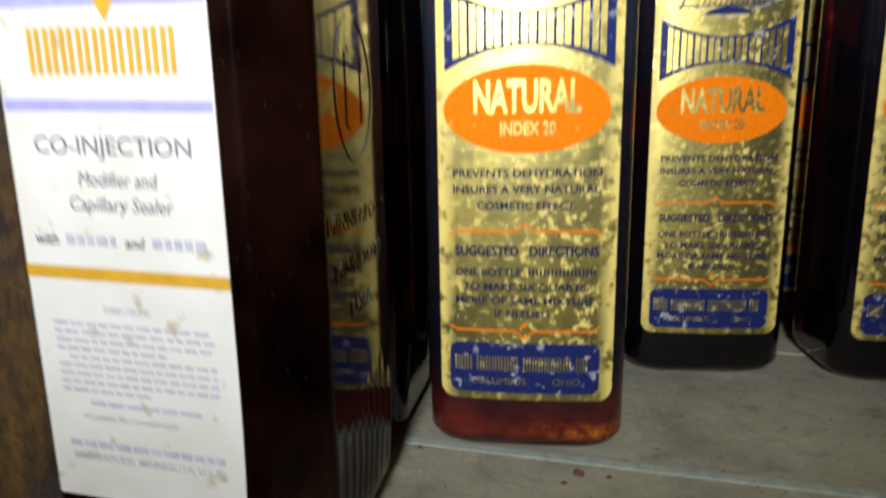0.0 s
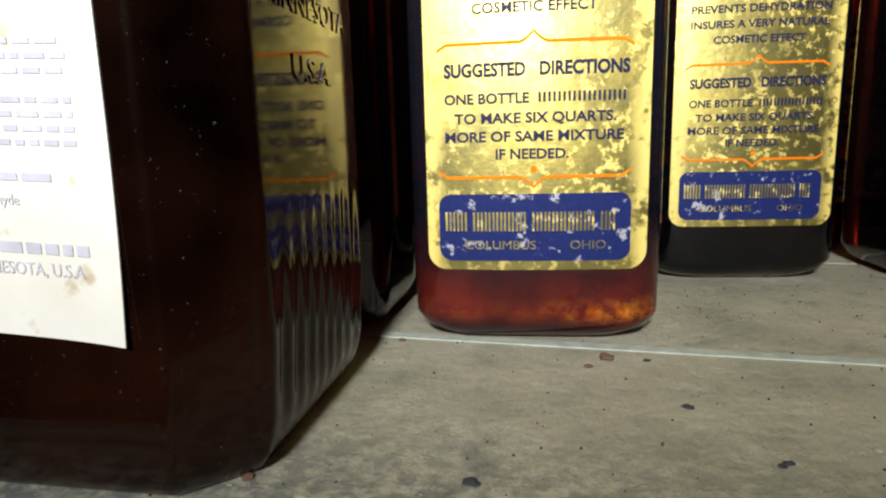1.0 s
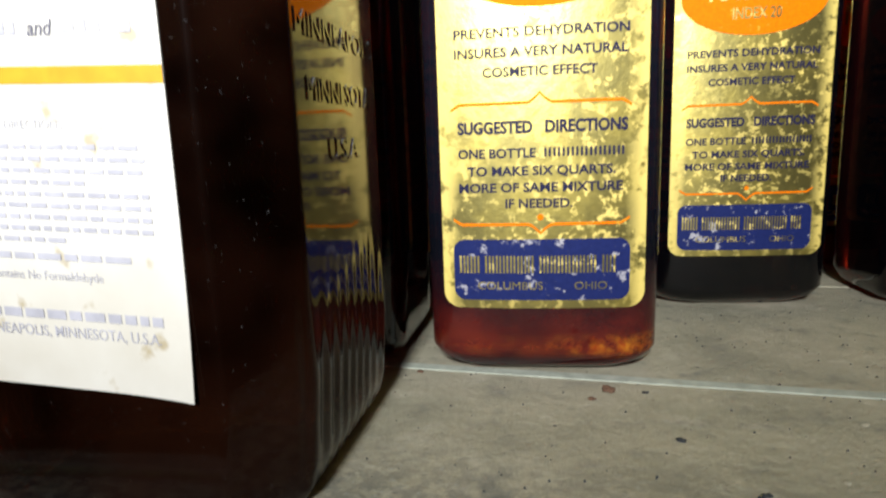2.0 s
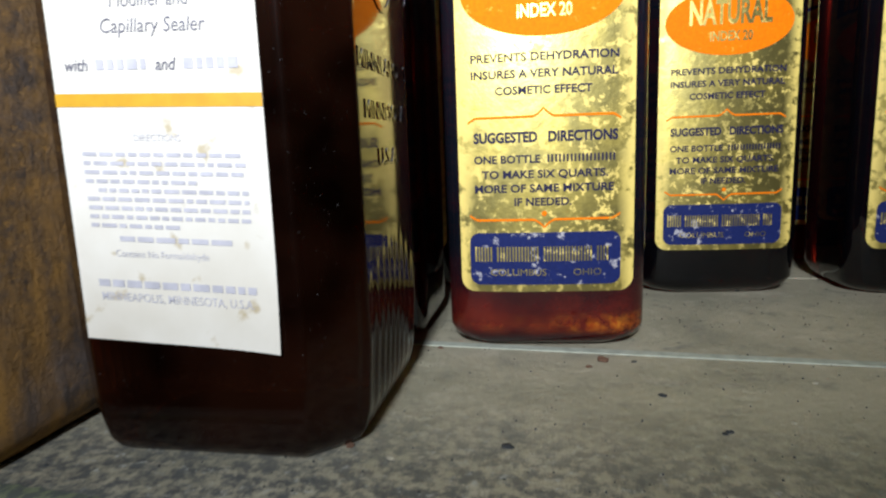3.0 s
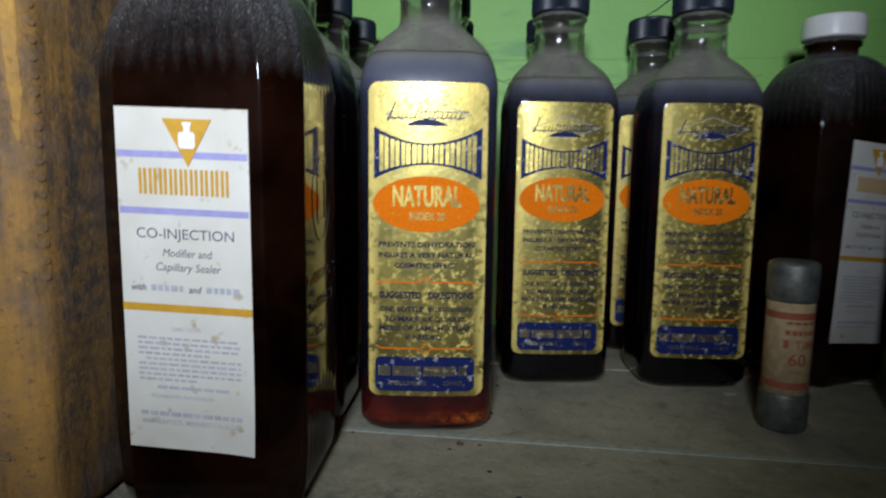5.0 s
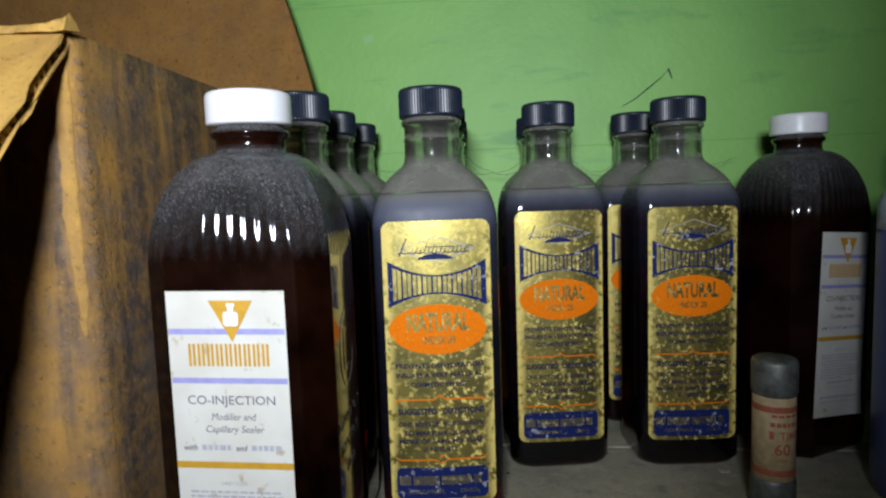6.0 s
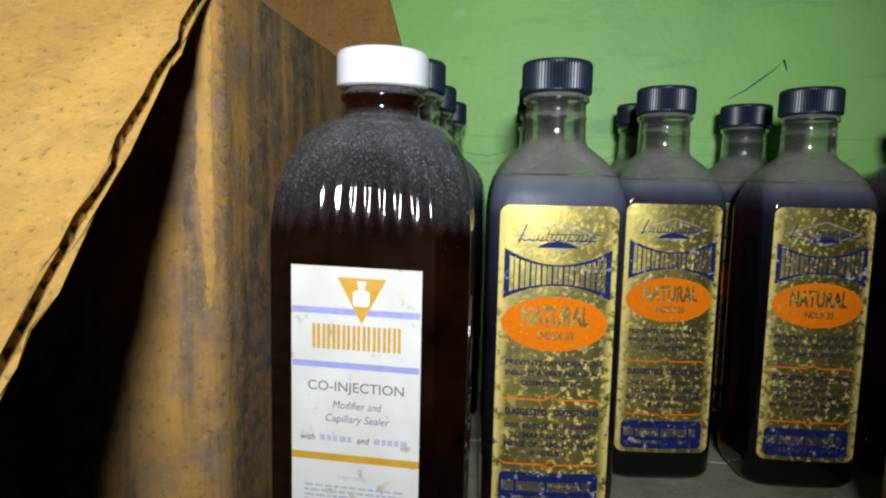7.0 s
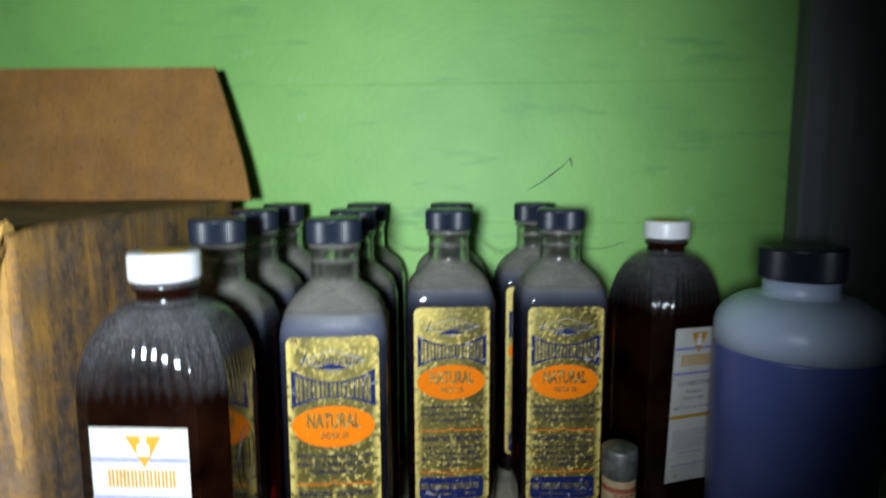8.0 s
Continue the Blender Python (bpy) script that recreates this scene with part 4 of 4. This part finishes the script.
# ---- fuse ----
def cartridge_fuse():
    f = thing("cartridge_fuse", pose(0.1595, 0.2035, 0, 0, 0, 12), "old cartridge fuse with grey metal ends and cream paper label", "fuse")
    bm = bmesh.new()
    lathe(bm, [(0.0092, 0.017), (0.0097, 0.0172), (0.0097, 0.0605), (0.0092, 0.061)], 48)
    tube = part("tube", bm, FUSE_PAPER, f, "cream paper tube", smooth=True)
    for z0, z1 in ((0.0, 0.0185), (0.0585, 0.0770)):
        bm = bmesh.new()
        lathe(bm, [(0.0088, z0), (0.0099, z0 + 0.0008), (0.0104, z0 + 0.0022), (0.0104, z1 - 0.0022), (0.0099, z1 - 0.0008), (0.0088, z1)], 48)
        part("ferrule", bm, FERRULE, f, "dull grey metal end cap", smooth=True)

    def wrap(u, v, lift):
        a = u / 0.0097
        r = 0.0097 + lift
        return (r * math.sin(a), -r * math.cos(a), v)
    for v in (0.0221, 0.0535):
        part("red_band", Print(wrap, 0.00012).bar(-0.0300, 0.0300, v, 0.0031, 60).bm, FUSE_RED, tube)
    p = Print(wrap, 0.00012).words("TIME", -0.0030, 0.0076, 0.0410, 0.0040, 0.01).words("60", -0.0052, 0.0022, 0.0342, 0.0056, 0.02).words("AMP", -0.0046, 0.0008, 0.0285, 0.0017)
    p.bar(-0.0075, -0.0055, 0.0410, 0.0040).dashes(-0.0065, 0.0075, 0.0505, 0.0014, 5, 0.003).dashes(-0.0070, 0.0065, 0.0462, 0.0022, 6, 0.0022)
    part("lettering", p.bm, FUSE_RED, tube)


cartridge_fuse()


# ---- crumbs, chips and cobweb ----
def crumb(name, x, y, size, flat, material, label, seed, z=0.0):
    rnd = random.Random(seed)
    bm = bmesh.new()
    bmesh.ops.create_icosphere(bm, subdivisions=2, radius=1.0)
    for v in bm.verts:
        k = 1 + 0.45 * noise.noise((v.co.x * 1.7 + seed, v.co.y * 1.7, v.co.z * 1.7))
        v.co = Vector((v.co.x * size * k * 1.35, v.co.y * size * k, max(-0.6, v.co.z) * size * flat * k))
    low = min(v.co.z for v in bm.verts)
    for v in bm.verts:
        v.co.z -= low
    ob = part(name, bm, material)
    ob.matrix_world = pose(x, y, z, 0, 0, rnd.uniform(0, 180))
    return tagged(ob, label, "debris", "crumbs on the shelf")


for k, (x, y, s) in enumerate(((0.0155, 0.1600, 0.0013), (0.0120, 0.1545, 0.0007), (-0.0320, 0.1640, 0.0007), (-0.0350, 0.1010, 0.0008))):
    crumb("rust_crumb", x, y, s, 0.6, RUST, "small rust-brown crumb on the shelf", k)
for k, (x, y, s) in enumerate(((0.0295, 0.1380, 0.0008), (0.0410, 0.1208, 0.0007), (0.0615, 0.0960, 0.0017), (-0.0030, 0.1065, 0.0010), (0.0270, 0.1960, 0.0007), (0.0670, 0.2480, 0.0006), (0.0400, 0.1200, 0.0005), (0.0280, 0.2350, 0.0008), (0.0240, 0.1605, 0.0006))):
    crumb("dark_crumb", x, y, s, 0.45, SLATE, "small dark crumb on the dusty shelf", 20 + k)
crumb("paint_chip", 0.1495, 0.2440, 0.0026, 0.12, CHIP, "pale flake of paint on the shelf", 52)
for k, (x, y, size) in enumerate(((0.086, 0.108, 0.0011), (0.071, 0.093, 0.0007), (-0.025, 0.098, 0.0008), (0.055, 0.128, 0.0006), (-0.012, 0.086, 0.0006), (0.066, 0.152, 0.0007))):
    crumb("paint_chip", x, y, size, 0.25, CHIP, "tiny pale fleck of paint on the shelf", 60 + k)
bm = bmesh.new()
rnd = random.Random(11)
for cx, cy, wx, wy, count in ((0.0320, 0.1462, 0.0028, 0.0008, 260), (0.0460, 0.1470, 0.0024, 0.0007, 170), (-0.030, 0.106, 0.010, 0.006, 40), (0.020, 0.118, 0.03, 0.02, 60), (0.075, 0.20, 0.05, 0.03, 50)):
    for k in range(count):
        x, y, a, q = rnd.gauss(cx, wx), rnd.gauss(cy, wy), rnd.uniform(0, 3), rnd.uniform(0.00015, 0.0006)
        vs = [bm.verts.new((x + q * f * math.cos(a + b), y + q * f * 0.6 * math.sin(a + b), 0.00015 + 0.0001 * f)) for b, f in ((0, 1.0), (1.5, 0.8), (2.9, 1.2), (4.4, 0.7))]
        bm.faces.new(vs)
scuff = part("scuff", bm, CHIP)
tagged(scuff, "scattered pale paint flakes on the shelf", "paint flakes", kind="stuff")
bm = bmesh.new()
rnd = random.Random(4)
for k in range(900):
    x, y = rnd.uniform(-0.10, 0.20), rnd.uniform(0.078, 0.30)
    s = rnd.uniform(0.00012, 0.00035)
    bmesh.ops.create_cone(bm, cap_ends=True, segments=4, radius1=s, radius2=s * 0.4, depth=s, matrix=Matrix.Translation((x, y, s * 0.5)) @ Matrix.Rotation(rnd.uniform(0, 3), 4, "Z"))
grit = part("grit", bm, SLATE)
tagged(grit, "fine dark grit strewn over the shelf", "grit", kind="stuff")

cu = bpy.data.curves.new("cobweb", "CURVE")
cu.dimensions, cu.bevel_depth, cu.bevel_resolution = "3D", 0.00016, 1
rnd = random.Random(9)
for a, c, sag in (((0.064, 0.345, 0.205), (0.103, 0.345, 0.176), 0.014), ((0.066, 0.342, 0.195), (0.104, 0.345, 0.172), 0.010), ((-0.002, 0.338, 0.178), (0.041, 0.335, 0.182), 0.006), ((-0.001, 0.336, 0.190), (0.040, 0.337, 0.176), 0.008), ((-0.026, 0.335, 0.186), (-0.062, 0.330, 0.180), 0.005), ((0.127, 0.340, 0.190), (0.190, 0.350, 0.180), 0.010)):
    s = cu.splines.new("POLY")
    s.points.add(15)
    for i in range(16):
        f = i / 15
        s.points[i].co = (*(Vector(a).lerp(Vector(c), f) + Vector((0, 0, -sag * 4 * f * (1 - f))) + Vector([rnd.uniform(-0.0006, 0.0006) for _ in range(3)])), 1)
web = new("cobweb", cu)
me = bpy.data.meshes.new_from_object(web)
bpy.data.objects.remove(web)
me.name = "cobweb"
me.materials.append(COBWEB)
tagged(new("cobweb", me), "dusty cobweb strands strung between the bottles", "cobweb", kind="stuff")
